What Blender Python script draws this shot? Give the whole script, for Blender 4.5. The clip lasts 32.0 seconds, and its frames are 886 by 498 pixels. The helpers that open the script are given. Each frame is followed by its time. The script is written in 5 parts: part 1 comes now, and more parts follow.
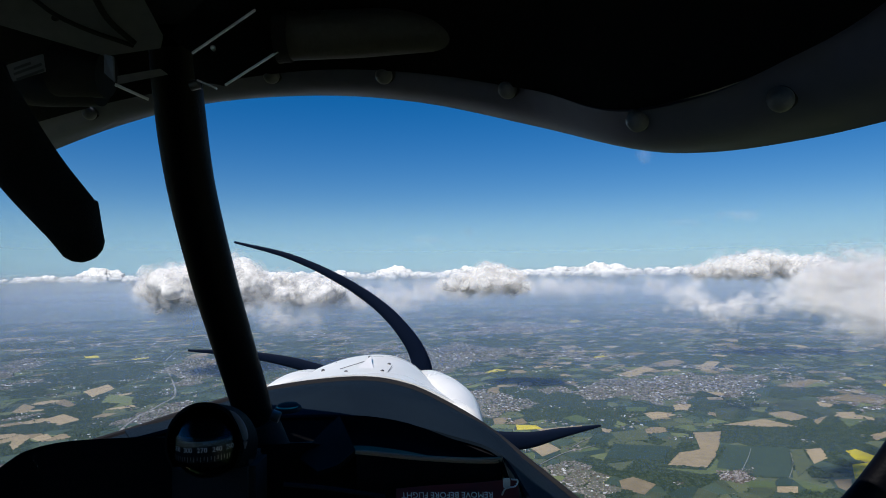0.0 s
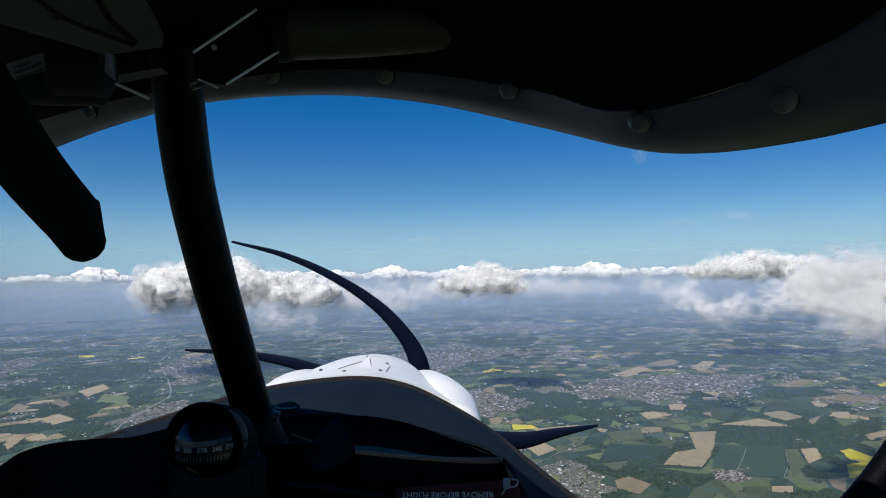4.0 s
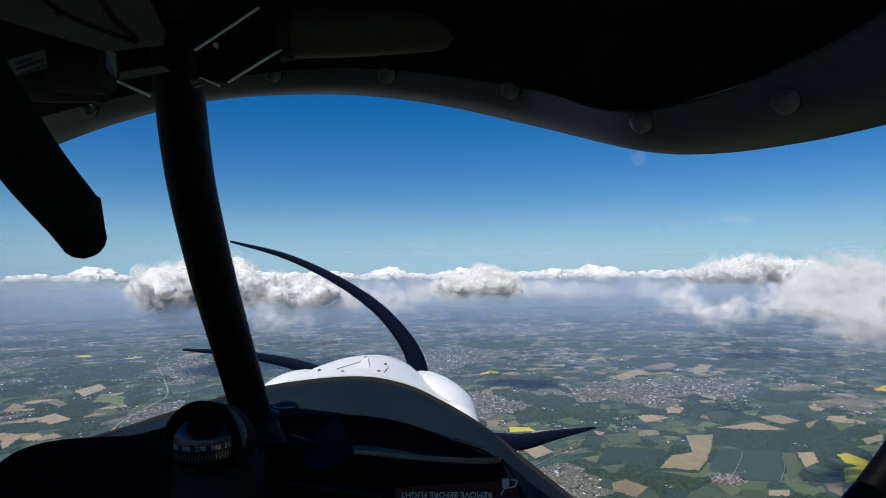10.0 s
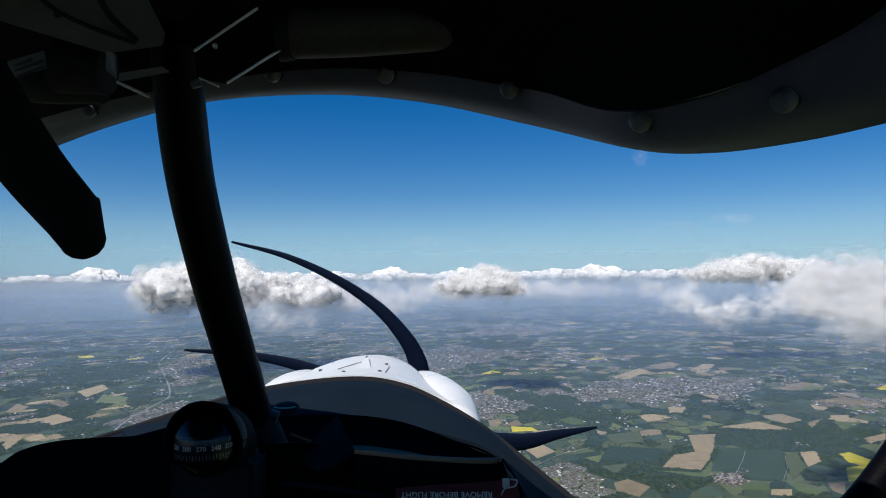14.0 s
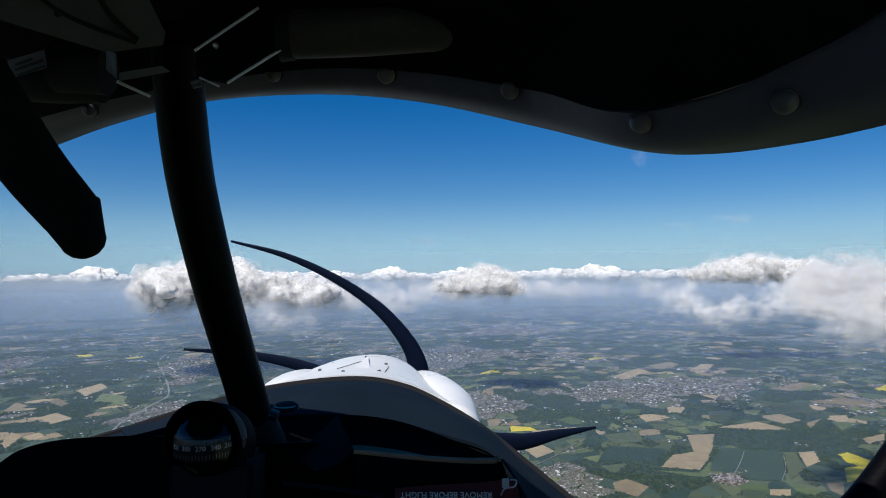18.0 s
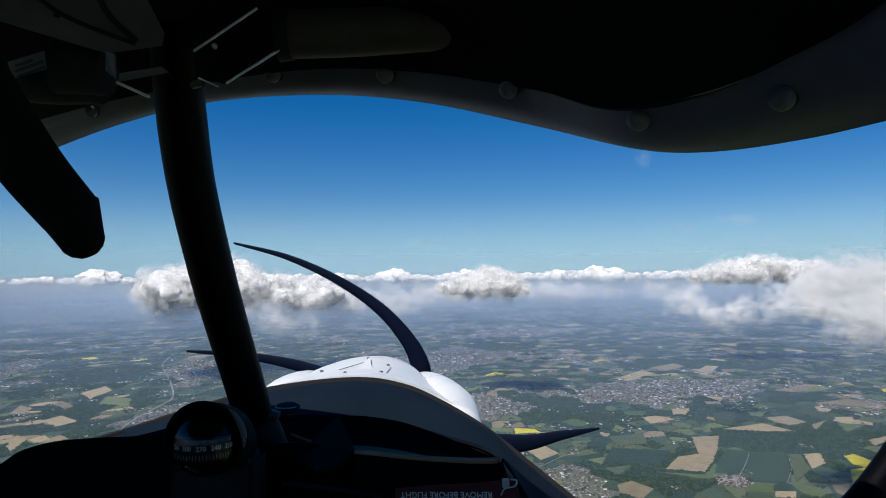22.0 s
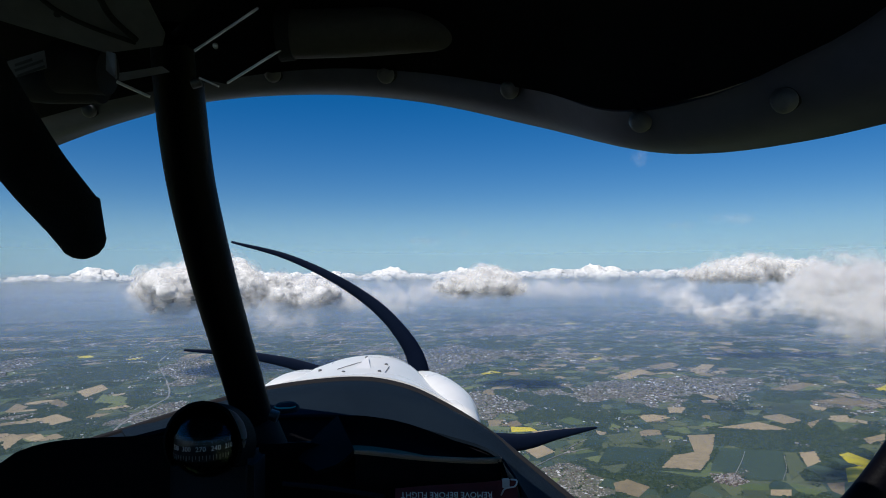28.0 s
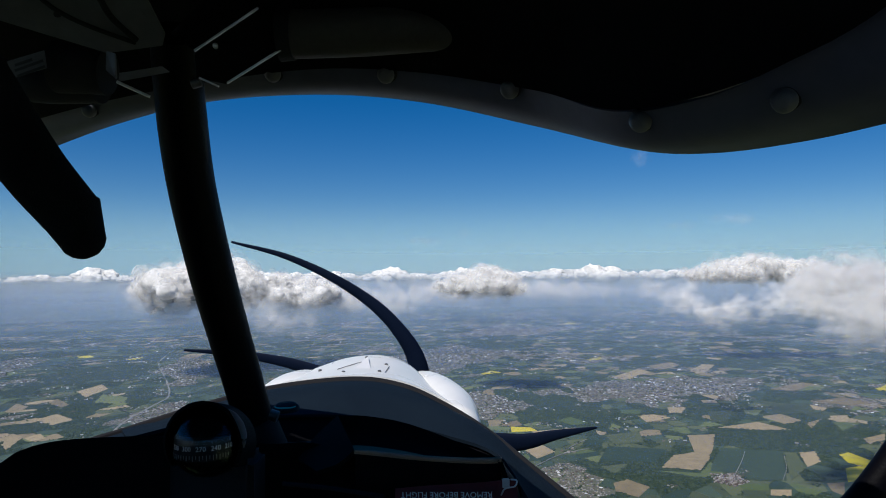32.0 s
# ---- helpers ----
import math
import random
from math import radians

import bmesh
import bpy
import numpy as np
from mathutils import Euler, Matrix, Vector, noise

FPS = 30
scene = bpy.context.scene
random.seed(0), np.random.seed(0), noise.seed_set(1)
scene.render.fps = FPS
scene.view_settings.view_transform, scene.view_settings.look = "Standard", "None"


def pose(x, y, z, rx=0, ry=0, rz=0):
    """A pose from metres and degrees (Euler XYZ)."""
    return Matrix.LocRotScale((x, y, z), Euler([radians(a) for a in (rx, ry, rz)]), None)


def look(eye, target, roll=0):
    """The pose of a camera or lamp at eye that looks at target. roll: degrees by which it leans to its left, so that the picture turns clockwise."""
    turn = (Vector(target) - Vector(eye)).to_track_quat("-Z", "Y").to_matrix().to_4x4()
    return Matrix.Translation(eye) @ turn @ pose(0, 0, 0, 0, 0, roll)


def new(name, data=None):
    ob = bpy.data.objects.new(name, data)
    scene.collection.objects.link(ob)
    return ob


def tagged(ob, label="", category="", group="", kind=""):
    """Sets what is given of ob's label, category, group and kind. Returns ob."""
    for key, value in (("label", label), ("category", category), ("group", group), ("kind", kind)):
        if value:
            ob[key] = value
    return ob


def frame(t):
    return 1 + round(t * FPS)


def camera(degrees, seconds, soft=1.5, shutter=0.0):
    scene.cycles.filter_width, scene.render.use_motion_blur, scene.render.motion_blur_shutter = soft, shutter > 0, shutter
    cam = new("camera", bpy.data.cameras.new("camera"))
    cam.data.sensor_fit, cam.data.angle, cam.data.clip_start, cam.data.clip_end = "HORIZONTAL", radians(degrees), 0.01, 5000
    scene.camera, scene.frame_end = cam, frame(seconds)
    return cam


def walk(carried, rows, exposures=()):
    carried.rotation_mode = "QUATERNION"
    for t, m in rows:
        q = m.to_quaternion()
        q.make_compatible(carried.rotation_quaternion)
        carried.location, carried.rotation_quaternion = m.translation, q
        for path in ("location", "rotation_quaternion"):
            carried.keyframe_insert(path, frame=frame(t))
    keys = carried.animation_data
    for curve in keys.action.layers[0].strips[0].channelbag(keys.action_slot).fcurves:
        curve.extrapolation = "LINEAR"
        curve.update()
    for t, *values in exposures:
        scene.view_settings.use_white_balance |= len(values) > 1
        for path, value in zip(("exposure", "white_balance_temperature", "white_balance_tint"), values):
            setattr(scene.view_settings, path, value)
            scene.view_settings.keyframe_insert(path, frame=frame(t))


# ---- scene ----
cam = camera(66.01, 32.0, soft=1.0)
PATH = (
    (0, look((0.0049, -0.0001, 60.0015), (-0.0700, 9.9928, 60.3802), -0.81)),
    (0.5, look((0.0047, -0.0001, 60.0016), (-0.0667, 9.9929, 60.3778), -0.82)),
    (1, look((0.0043, -0.0001, 60.0018), (-0.0617, 9.9930, 60.3753), -0.82)),
    (1.5, look((0.0039, -0.0001, 60.0019), (-0.0560, 9.9930, 60.3746), -0.86)),
    (2, look((0.0038, -0.0001, 60.0020), (-0.0544, 9.9930, 60.3740), -0.96)),
    (2.5, look((0.0037, -0.0001, 60.0020), (-0.0530, 9.9931, 60.3730), -0.98)),
    (3, look((0.0035, -0.0001, 60.0020), (-0.0487, 9.9931, 60.3730), -0.97)),
    (3.5, look((0.0023, -0.0001, 60.0019), (-0.0325, 9.9930, 60.3743), -0.85)),
    (5.5, look((-0.0006, -0.0001, 60.0016), (0.0085, 9.9929, 60.3775), -0.47)),
    (6, look((-0.0013, -0.0001, 60.0015), (0.0181, 9.9928, 60.3797), -0.38)),
    (6.5, look((-0.0013, -0.0001, 60.0012), (0.0177, 9.9926, 60.3845), -0.37)),
    (7, look((-0.0011, 0.0000, 60.0009), (0.0148, 9.9924, 60.3884), -0.37)),
    (7.5, look((-0.0007, 0.0000, 60.0007), (0.0097, 9.9924, 60.3909), -0.37)),
    (8, look((-0.0006, 0.0000, 60.0007), (0.0076, 9.9924, 60.3918), -0.37)),
    (8.5, look((-0.0005, 0.0000, 60.0007), (0.0074, 9.9923, 60.3920), -0.37)),
    (9, look((-0.0005, 0.0000, 60.0006), (0.0074, 9.9923, 60.3926), -0.38)),
    (9.5, look((-0.0005, 0.0000, 60.0005), (0.0074, 9.9922, 60.3944), -0.37)),
    (10, look((-0.0005, 0.0000, 60.0001), (0.0068, 9.9920, 60.3996), -0.38)),
    (10.5, look((-0.0003, 0.0000, 59.9999), (0.0041, 9.9919, 60.4024), -0.38)),
    (11, look((-0.0002, 0.0000, 59.9998), (0.0020, 9.9918, 60.4048), -0.38)),
    (11.5, look((0.0002, 0.0000, 59.9998), (-0.0031, 9.9918, 60.4049), -0.39)),
    (12, look((0.0004, 0.0000, 59.9999), (-0.0053, 9.9919, 60.4027), -0.40)),
    (12.5, look((0.0006, 0.0000, 59.9999), (-0.0084, 9.9919, 60.4021), -0.43)),
    (13, look((0.0007, 0.0000, 60.0000), (-0.0104, 9.9919, 60.4014), -0.48)),
    (13.5, look((0.0010, 0.0000, 60.0001), (-0.0151, 9.9920, 60.4003), -0.51)),
    (14, look((0.0011, 0.0000, 60.0001), (-0.0162, 9.9921, 60.3988), -0.51)),
    (14.5, look((0.0011, 0.0000, 60.0004), (-0.0167, 9.9921, 60.3965), -0.48)),
    (16.5, look((0.0013, 0.0000, 60.0005), (-0.0184, 9.9923, 60.3937), -0.42)),
    (17, look((0.0013, 0.0000, 60.0007), (-0.0179, 9.9924, 60.3917), -0.40)),
    (17.5, look((0.0009, 0.0000, 60.0007), (-0.0130, 9.9924, 60.3916), -0.39)),
    (18, look((0.0005, 0.0000, 60.0006), (-0.0072, 9.9923, 60.3931), -0.39)),
    (18.5, look((0.0004, 0.0000, 60.0005), (-0.0053, 9.9922, 60.3943), -0.40)),
    (19, look((0.0004, 0.0000, 60.0003), (-0.0051, 9.9921, 60.3970), -0.41)),
    (19.5, look((0.0010, 0.0000, 60.0001), (-0.0142, 9.9920, 60.4000), -0.42)),
    (20, look((0.0033, 0.0000, 59.9996), (-0.0477, 9.9917, 60.4064), -0.47)),
    (20.5, look((0.0039, 0.0001, 59.9990), (-0.0553, 9.9914, 60.4160), -0.51)),
    (21, look((0.0039, 0.0001, 59.9988), (-0.0556, 9.9912, 60.4184), -0.54)),
    (21.5, look((0.0039, 0.0001, 59.9987), (-0.0557, 9.9912, 60.4193), -0.54)),
    (22, look((0.0039, 0.0001, 59.9986), (-0.0559, 9.9911, 60.4205), -0.54)),
    (22.5, look((0.0039, 0.0001, 59.9985), (-0.0563, 9.9911, 60.4226), -0.50)),
    (23, look((0.0040, 0.0001, 59.9980), (-0.0571, 9.9908, 60.4299), -0.44)),
    (23.5, look((0.0041, 0.0001, 59.9973), (-0.0578, 9.9904, 60.4399), -0.42)),
    (24, look((0.0042, 0.0002, 59.9965), (-0.0593, 9.9900, 60.4496), -0.42)),
    (24.5, look((0.0044, 0.0002, 59.9962), (-0.0624, 9.9898, 60.4550), -0.42)),
    (25, look((0.0048, 0.0002, 59.9961), (-0.0673, 9.9897, 60.4561), -0.45)),
    (25.5, look((0.0048, 0.0002, 59.9961), (-0.0684, 9.9897, 60.4567), -0.65)),
    (27.5, look((0.0007, 0.0000, 60.0000), (-0.0104, 9.9919, 60.4014), -0.48)),
    (28, look((0.0007, 0.0000, 60.0000), (-0.0104, 9.9919, 60.4014), -0.48)),
    (28.5, look((0.0007, 0.0000, 60.0000), (-0.0104, 9.9919, 60.4014), -0.48)),
    (29, look((0.0007, 0.0000, 60.0000), (-0.0104, 9.9919, 60.4014), -0.48)),
    (29.5, look((0.0007, 0.0000, 60.0000), (-0.0104, 9.9919, 60.4014), -0.48)),
    (30, look((0.0007, 0.0000, 60.0000), (-0.0104, 9.9919, 60.4014), -0.48)),
    (30.5, look((0.0007, 0.0000, 60.0000), (-0.0104, 9.9919, 60.4014), -0.48)),
    (31, look((0.0007, 0.0000, 60.0000), (-0.0104, 9.9919, 60.4014), -0.48)),
    (31.5, look((0.0007, 0.0000, 60.0000), (-0.0104, 9.9919, 60.4014), -0.48)),
    (32, look((0.0007, 0.0000, 60.0000), (-0.0104, 9.9919, 60.4014), -0.48)),
)

walk(cam, PATH, exposures=((0, 0.0, 6500, 10), (25.5, 0.0, 6500, 10), (28, -0.1, 6500, 10), (32, -0.12, 6500, 10)))

# ---- world and sun ----
EYE_Z = 60.0
SUN_EL, SUN_AZ = 56.0, -142.0          # degrees; azimuth from straight ahead, minus is the port side
world = bpy.data.worlds.new("sky")
scene.world = world
world.use_nodes = True
wn = world.node_tree
sky = wn.nodes.new("ShaderNodeTexSky")
sky.sky_type = "NISHITA"
sky.sun_disc = False
sky.sun_elevation = radians(SUN_EL)
sky.sun_rotation = radians(SUN_AZ)
sky.altitude = 1500
sky.air_density = 1.0
sky.dust_density = 0.25
sky.ozone_density = 4.0
wn.nodes["Background"].inputs["Strength"].default_value = 0.084
deep = wn.nodes.new("ShaderNodeHueSaturation")
deep.inputs["Saturation"].default_value = 1.44
deep.inputs["Hue"].default_value = 0.507
wn.links.new(sky.outputs[0], deep.inputs["Color"])
wn.links.new(deep.outputs[0], wn.nodes["Background"].inputs["Color"])
sun_data = bpy.data.lights.new("sun", "SUN")
sun_data.energy, sun_data.angle, sun_data.color = 5.0, radians(0.5), (1.0, 0.965, 0.92)
sun = new("sun", sun_data)
to_sun = Vector((math.sin(radians(SUN_AZ)) * math.cos(radians(SUN_EL)), math.cos(radians(SUN_AZ)) * math.cos(radians(SUN_EL)), math.sin(radians(SUN_EL))))
sun.matrix_world = look(to_sun * 400, (0, 0, 0))

rng = random.Random(7)


# ---- materials ----
def material(name, low, high, rough=0.6, metal=0.0, scale=8.0, bump=0.1, bump_scale=None, spread="", fine=0.35, distance=0.002, gloss=0.5):
    """A surface that varies between two colours at two scales. spread: 'object' or 'island' gives each piece its own tone."""
    m = bpy.data.materials.new(name)
    m.use_nodes = True
    nt = m.node_tree
    b = nt.nodes["Principled BSDF"]
    b.inputs["Metallic"].default_value = metal
    b.inputs["Specular IOR Level"].default_value = gloss
    co = nt.nodes.new("ShaderNodeTexCoord")
    geo = nt.nodes.new("ShaderNodeNewGeometry")
    n1 = nt.nodes.new("ShaderNodeTexNoise")
    n1.inputs["Scale"].default_value, n1.inputs["Detail"].default_value = scale, 5
    n2 = nt.nodes.new("ShaderNodeTexNoise")
    n2.inputs["Scale"].default_value, n2.inputs["Detail"].default_value = scale * 9, 3
    for n in (n1, n2):
        nt.links.new(geo.outputs["Position"], n.inputs["Vector"])
    mix = nt.nodes.new("ShaderNodeMath")
    mix.operation = "MULTIPLY_ADD"
    mix.inputs[1].default_value = fine
    nt.links.new(n2.outputs["Fac"], mix.inputs[0])
    sc = nt.nodes.new("ShaderNodeMath")
    sc.operation = "MULTIPLY"
    sc.inputs[1].default_value = 1.0 - fine
    nt.links.new(n1.outputs["Fac"], sc.inputs[0])
    nt.links.new(sc.outputs[0], mix.inputs[2])
    last = mix.outputs[0]
    if spread:
        if spread == "object":
            oi = nt.nodes.new("ShaderNodeObjectInfo")
            both = nt.nodes.new("ShaderNodeMath")
            both.operation = "ADD"
            nt.links.new(oi.outputs["Random"], both.inputs[0])
            nt.links.new(geo.outputs["Random Per Island"], both.inputs[1])
            wrap = nt.nodes.new("ShaderNodeMath")
            wrap.operation = "FRACT"
            nt.links.new(both.outputs[0], wrap.inputs[0])
            rnd = wrap.outputs[0]
        else:
            rnd = geo.outputs["Random Per Island"]
        ad = nt.nodes.new("ShaderNodeMath")
        ad.operation = "MULTIPLY_ADD"
        ad.inputs[1].default_value, ad.inputs[2].default_value = 0.6, -0.3
        nt.links.new(rnd, ad.inputs[0])
        a2 = nt.nodes.new("ShaderNodeMath")
        a2.operation = "ADD"
        nt.links.new(ad.outputs[0], a2.inputs[0])
        nt.links.new(last, a2.inputs[1])
        last = a2.outputs[0]
    ramp = nt.nodes.new("ShaderNodeValToRGB")
    ramp.color_ramp.elements[0].position, ramp.color_ramp.elements[0].color = 0.3, (*low, 1)
    ramp.color_ramp.elements[1].position, ramp.color_ramp.elements[1].color = 0.7, (*high, 1)
    nt.links.new(last, ramp.inputs[0])
    nt.links.new(ramp.outputs[0], b.inputs["Base Color"])
    rr = nt.nodes.new("ShaderNodeMapRange")
    rr.inputs["To Min"].default_value, rr.inputs["To Max"].default_value = max(0.0, rough - 0.08), min(1.0, rough + 0.08)
    nt.links.new(n1.outputs["Fac"], rr.inputs["Value"])
    nt.links.new(rr.outputs[0], b.inputs["Roughness"])
    if bump:
        n3 = nt.nodes.new("ShaderNodeTexNoise")
        n3.inputs["Scale"].default_value, n3.inputs["Detail"].default_value = bump_scale or scale * 20, 4
        nt.links.new(geo.outputs["Position"], n3.inputs["Vector"])
        bp = nt.nodes.new("ShaderNodeBump")
        bp.inputs["Strength"].default_value, bp.inputs["Distance"].default_value = bump, distance
        nt.links.new(n3.outputs["Fac"], bp.inputs["Height"])
        nt.links.new(bp.outputs[0], b.inputs["Normal"])
    return m


BLACK = material("black_trim", (0.006, 0.006, 0.008), (0.012, 0.012, 0.014), 0.75, scale=30, bump=0.3, gloss=0.2)
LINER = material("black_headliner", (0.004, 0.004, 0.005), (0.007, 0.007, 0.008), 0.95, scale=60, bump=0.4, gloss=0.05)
FRAME_GREY = material("grey_gelcoat", (0.043, 0.046, 0.080), (0.072, 0.076, 0.122), 0.6, scale=9, bump=0.08)
BOLT_GREY = material("grey_plastic_cap", (0.055, 0.056, 0.066), (0.095, 0.097, 0.108), 0.5, scale=60, bump=0.1)
STRUT_BLACK = material("black_powder_coat", (0.001, 0.001, 0.002), (0.0022, 0.0022, 0.0035), 0.5, scale=25, bump=0.15, gloss=0.06)
TUBE_GREY = material("dark_grey_tube_paint", (0.034, 0.031, 0.028), (0.052, 0.048, 0.043), 0.6, scale=25, bump=0.15, gloss=0.2)
FOAM = material("black_foam", (0.004, 0.004, 0.004), (0.009, 0.009, 0.009), 0.95, scale=50, bump=0.6, gloss=0.1)
ALU = material("bare_aluminium", (0.45, 0.45, 0.44), (0.65, 0.65, 0.64), 0.4, metal=0.9, scale=40, bump=0.1)
ALU_DARK = material("grey_aluminium_sheet", (0.062, 0.064, 0.078), (0.115, 0.118, 0.135), 0.55, metal=0.3, scale=12, bump=0.1)
DECK_VINYL = material("charcoal_vinyl", (0.0040, 0.0088, 0.0155), (0.0064, 0.0130, 0.0212), 0.8, scale=14, bump=0.35, bump_scale=700, gloss=0.08)
EDGE_GREY = material("pale_grey_edge", (0.22, 0.21, 0.20), (0.36, 0.35, 0.33), 0.6, scale=60, bump=0.2)
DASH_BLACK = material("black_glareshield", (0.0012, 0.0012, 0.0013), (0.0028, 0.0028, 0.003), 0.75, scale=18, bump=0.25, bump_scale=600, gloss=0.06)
# whiter copy of the gelcoat, painting the sun on the tilted scoop
SUNLIT_WHITE = material("white_gelcoat_sunlit", (0.8, 0.79, 0.77), (0.86, 0.85, 0.83), 0.3, scale=5, bump=0.02)
WHITE_PAINT = material("white_gelcoat", (0.70, 0.70, 0.67), (0.80, 0.795, 0.765), 0.28, scale=3, bump=0.03)
SCREW = material("dark_steel_screw", (0.08, 0.08, 0.08), (0.16, 0.16, 0.16), 0.4, metal=0.8, scale=80, bump=0)
PROP = material("dark_blue_composite", (0.0015, 0.005, 0.016), (0.003, 0.008, 0.022), 0.7, scale=12, bump=0.05, gloss=0.07)
LETTER = material("white_lettering", (0.55, 0.55, 0.55), (0.7, 0.7, 0.7), 0.6, scale=80, bump=0)
DIM_LETTER = material("grey_lettering", (0.16, 0.16, 0.16), (0.24, 0.24, 0.24), 0.7, scale=80, bump=0)
# hood ledge and lip colours carry the light they catch, warmed against the sky
HOOD_LIT = material("hood_ledge_lit", (0.25, 0.15, 0.09), (0.33, 0.205, 0.125), 0.85, scale=22, bump=0.4, bump_scale=900, gloss=0.1)
LIP_LIT = material("hood_lip_lit", (0.24, 0.16, 0.11), (0.32, 0.22, 0.155), 0.7, scale=60, bump=0.2)
RED = material("red_webbing", (0.07, 0.004, 0.007), (0.12, 0.007, 0.010), 0.8, scale=60, bump=0.5, bump_scale=1500)
PLACARD = material("grey_placard", (0.06, 0.06, 0.063), (0.095, 0.095, 0.098), 0.6, scale=40, bump=0.05)
PLACARD_INK = material("black_ink", (0.012, 0.012, 0.012), (0.02, 0.02, 0.02), 0.7, scale=50, bump=0)
GLASS = bpy.data.materials.new("clear_dome")
GLASS.use_nodes = True
gn = GLASS.node_tree
gn.nodes.remove(gn.nodes["Principled BSDF"])
g_clear, g_gloss, g_mix, g_fres = (gn.nodes.new(k) for k in ("ShaderNodeBsdfTransparent", "ShaderNodeBsdfGlossy", "ShaderNodeMixShader", "ShaderNodeFresnel"))
g_gloss.inputs["Roughness"].default_value = 0.03
g_fres.inputs["IOR"].default_value = 1.45
gn.links.new(g_fres.outputs[0], g_mix.inputs[0])
gn.links.new(g_clear.outputs[0], g_mix.inputs[1])
gn.links.new(g_gloss.outputs[0], g_mix.inputs[2])
gn.links.new(g_mix.outputs[0], gn.nodes["Material Output"].inputs["Surface"])
TEAL = material("teal_sheen", (0.06, 0.34, 0.27), (0.10, 0.5, 0.4), 0.2, scale=60, bump=0)

SOIL = material("bare_soil_field", (0.175, 0.142, 0.088), (0.33, 0.265, 0.165), 0.95, scale=0.3, fine=0.5, bump=0, spread="object", gloss=0.1)
CROP = material("green_crop_field", (0.043, 0.060, 0.036), (0.096, 0.115, 0.060), 0.95, scale=0.3, fine=0.5, bump=0, spread="object", gloss=0.1)
MEADOW = material("light_meadow", (0.07, 0.10, 0.042), (0.135, 0.16, 0.07), 0.95, scale=0.3, fine=0.5, bump=0, spread="object", gloss=0.1)
WINTER = material("dark_green_crop", (0.027, 0.049, 0.036), (0.054, 0.082, 0.055), 0.95, scale=0.3, fine=0.5, bump=0, spread="object", gloss=0.1)
RAPE = material("yellow_rapeseed", (0.42, 0.36, 0.03), (0.58, 0.48, 0.05), 0.95, scale=0.15, bump=0, spread="object", gloss=0.1)
WOOD_FLOOR = material("forest_floor", (0.014, 0.028, 0.012), (0.03, 0.05, 0.022), 0.95, scale=0.2, bump=0, gloss=0.1)
CANOPY = material("tree_canopy", (0.020, 0.036, 0.021), (0.042, 0.062, 0.034), 0.95, scale=0.5, bump=0, spread="island", gloss=0.1)
TOWN_GROUND = material("gardens_and_yards", (0.06, 0.075, 0.045), (0.15, 0.145, 0.12), 0.95, scale=0.8, bump=0, fine=0.5, gloss=0.1)
ROOFS = material("house_roofs", (0.08, 0.055, 0.046), (0.31, 0.285, 0.26), 0.8, scale=0.9, bump=0, spread="island", gloss=0.2)
HALLS = material("white_hall_roofs", (0.36, 0.36, 0.37), (0.66, 0.66, 0.66), 0.7, scale=0.5, bump=0, spread="island", gloss=0.3)
TARMAC = material("pale_concrete_road", (0.15, 0.15, 0.14), (0.24, 0.235, 0.225), 0.9, scale=0.5, bump=0)


# ---- mesh helpers ----
def finish(ob, bm, smooth=True):
    bmesh.ops.recalc_face_normals(bm, faces=bm.faces)
    for f in bm.faces:
        f.smooth = smooth
    bm.to_mesh(ob.data)
    bm.free()


def thing(name, at, label, category, group="", kind=""):
    ob = new(name)
    ob.empty_display_size = 0.05
    ob.location = at
    return tagged(ob, label, category, group, kind)


def origin(ob):
    v = Vector((0, 0, 0))
    while ob:
        v += ob.location
        ob = ob.parent
    return v


def part(name, bm, mat, parent=None, label="", smooth=True):
    """One mesh object under a thing or part; the bmesh is given in world coordinates."""
    me = bpy.data.meshes.new(name)
    ob = new(name, me)
    if parent is not None:
        bmesh.ops.translate(bm, verts=bm.verts, vec=-origin(parent))
        ob.parent = parent
    finish(ob, bm, smooth)
    me.materials.append(mat)
    if smooth:
        me.set_sharp_from_angle(angle=radians(40))
    return tagged(ob, label)


def lone(name, bm, mat, label, category, kind="", group="", smooth=True):
    """A thing of one mesh with its origin at its base."""
    vs = [v.co for v in bm.verts]
    o = Vector((sum(v.x for v in vs) / len(vs), sum(v.y for v in vs) / len(vs), min(v.z for v in vs)))
    bmesh.ops.translate(bm, verts=bm.verts, vec=-o)
    ob = new(name, bpy.data.meshes.new(name))
    ob.location = o
    finish(ob, bm, smooth)
    ob.data.materials.append(mat)
    if smooth:
        ob.data.set_sharp_from_angle(angle=radians(40))
    return tagged(ob, label, category, group, kind)


def spline(points, steps=6):
    """A smooth run through the points."""
    p = [Vector(q) for q in points]
    p = [p[0] * 2 - p[1], *p, p[-1] * 2 - p[-2]]
    out = []
    for i in range(1, len(p) - 2):
        for k in range(steps):
            t = k / steps
            a, b, c, d = p[i - 1:i + 3]
            out.append(0.5 * ((2 * b) + (c - a) * t + (2 * a - 5 * b + 4 * c - d) * t * t + (3 * b - a - 3 * c + d) * t ** 3))
    out.append(p[-2])
    return out


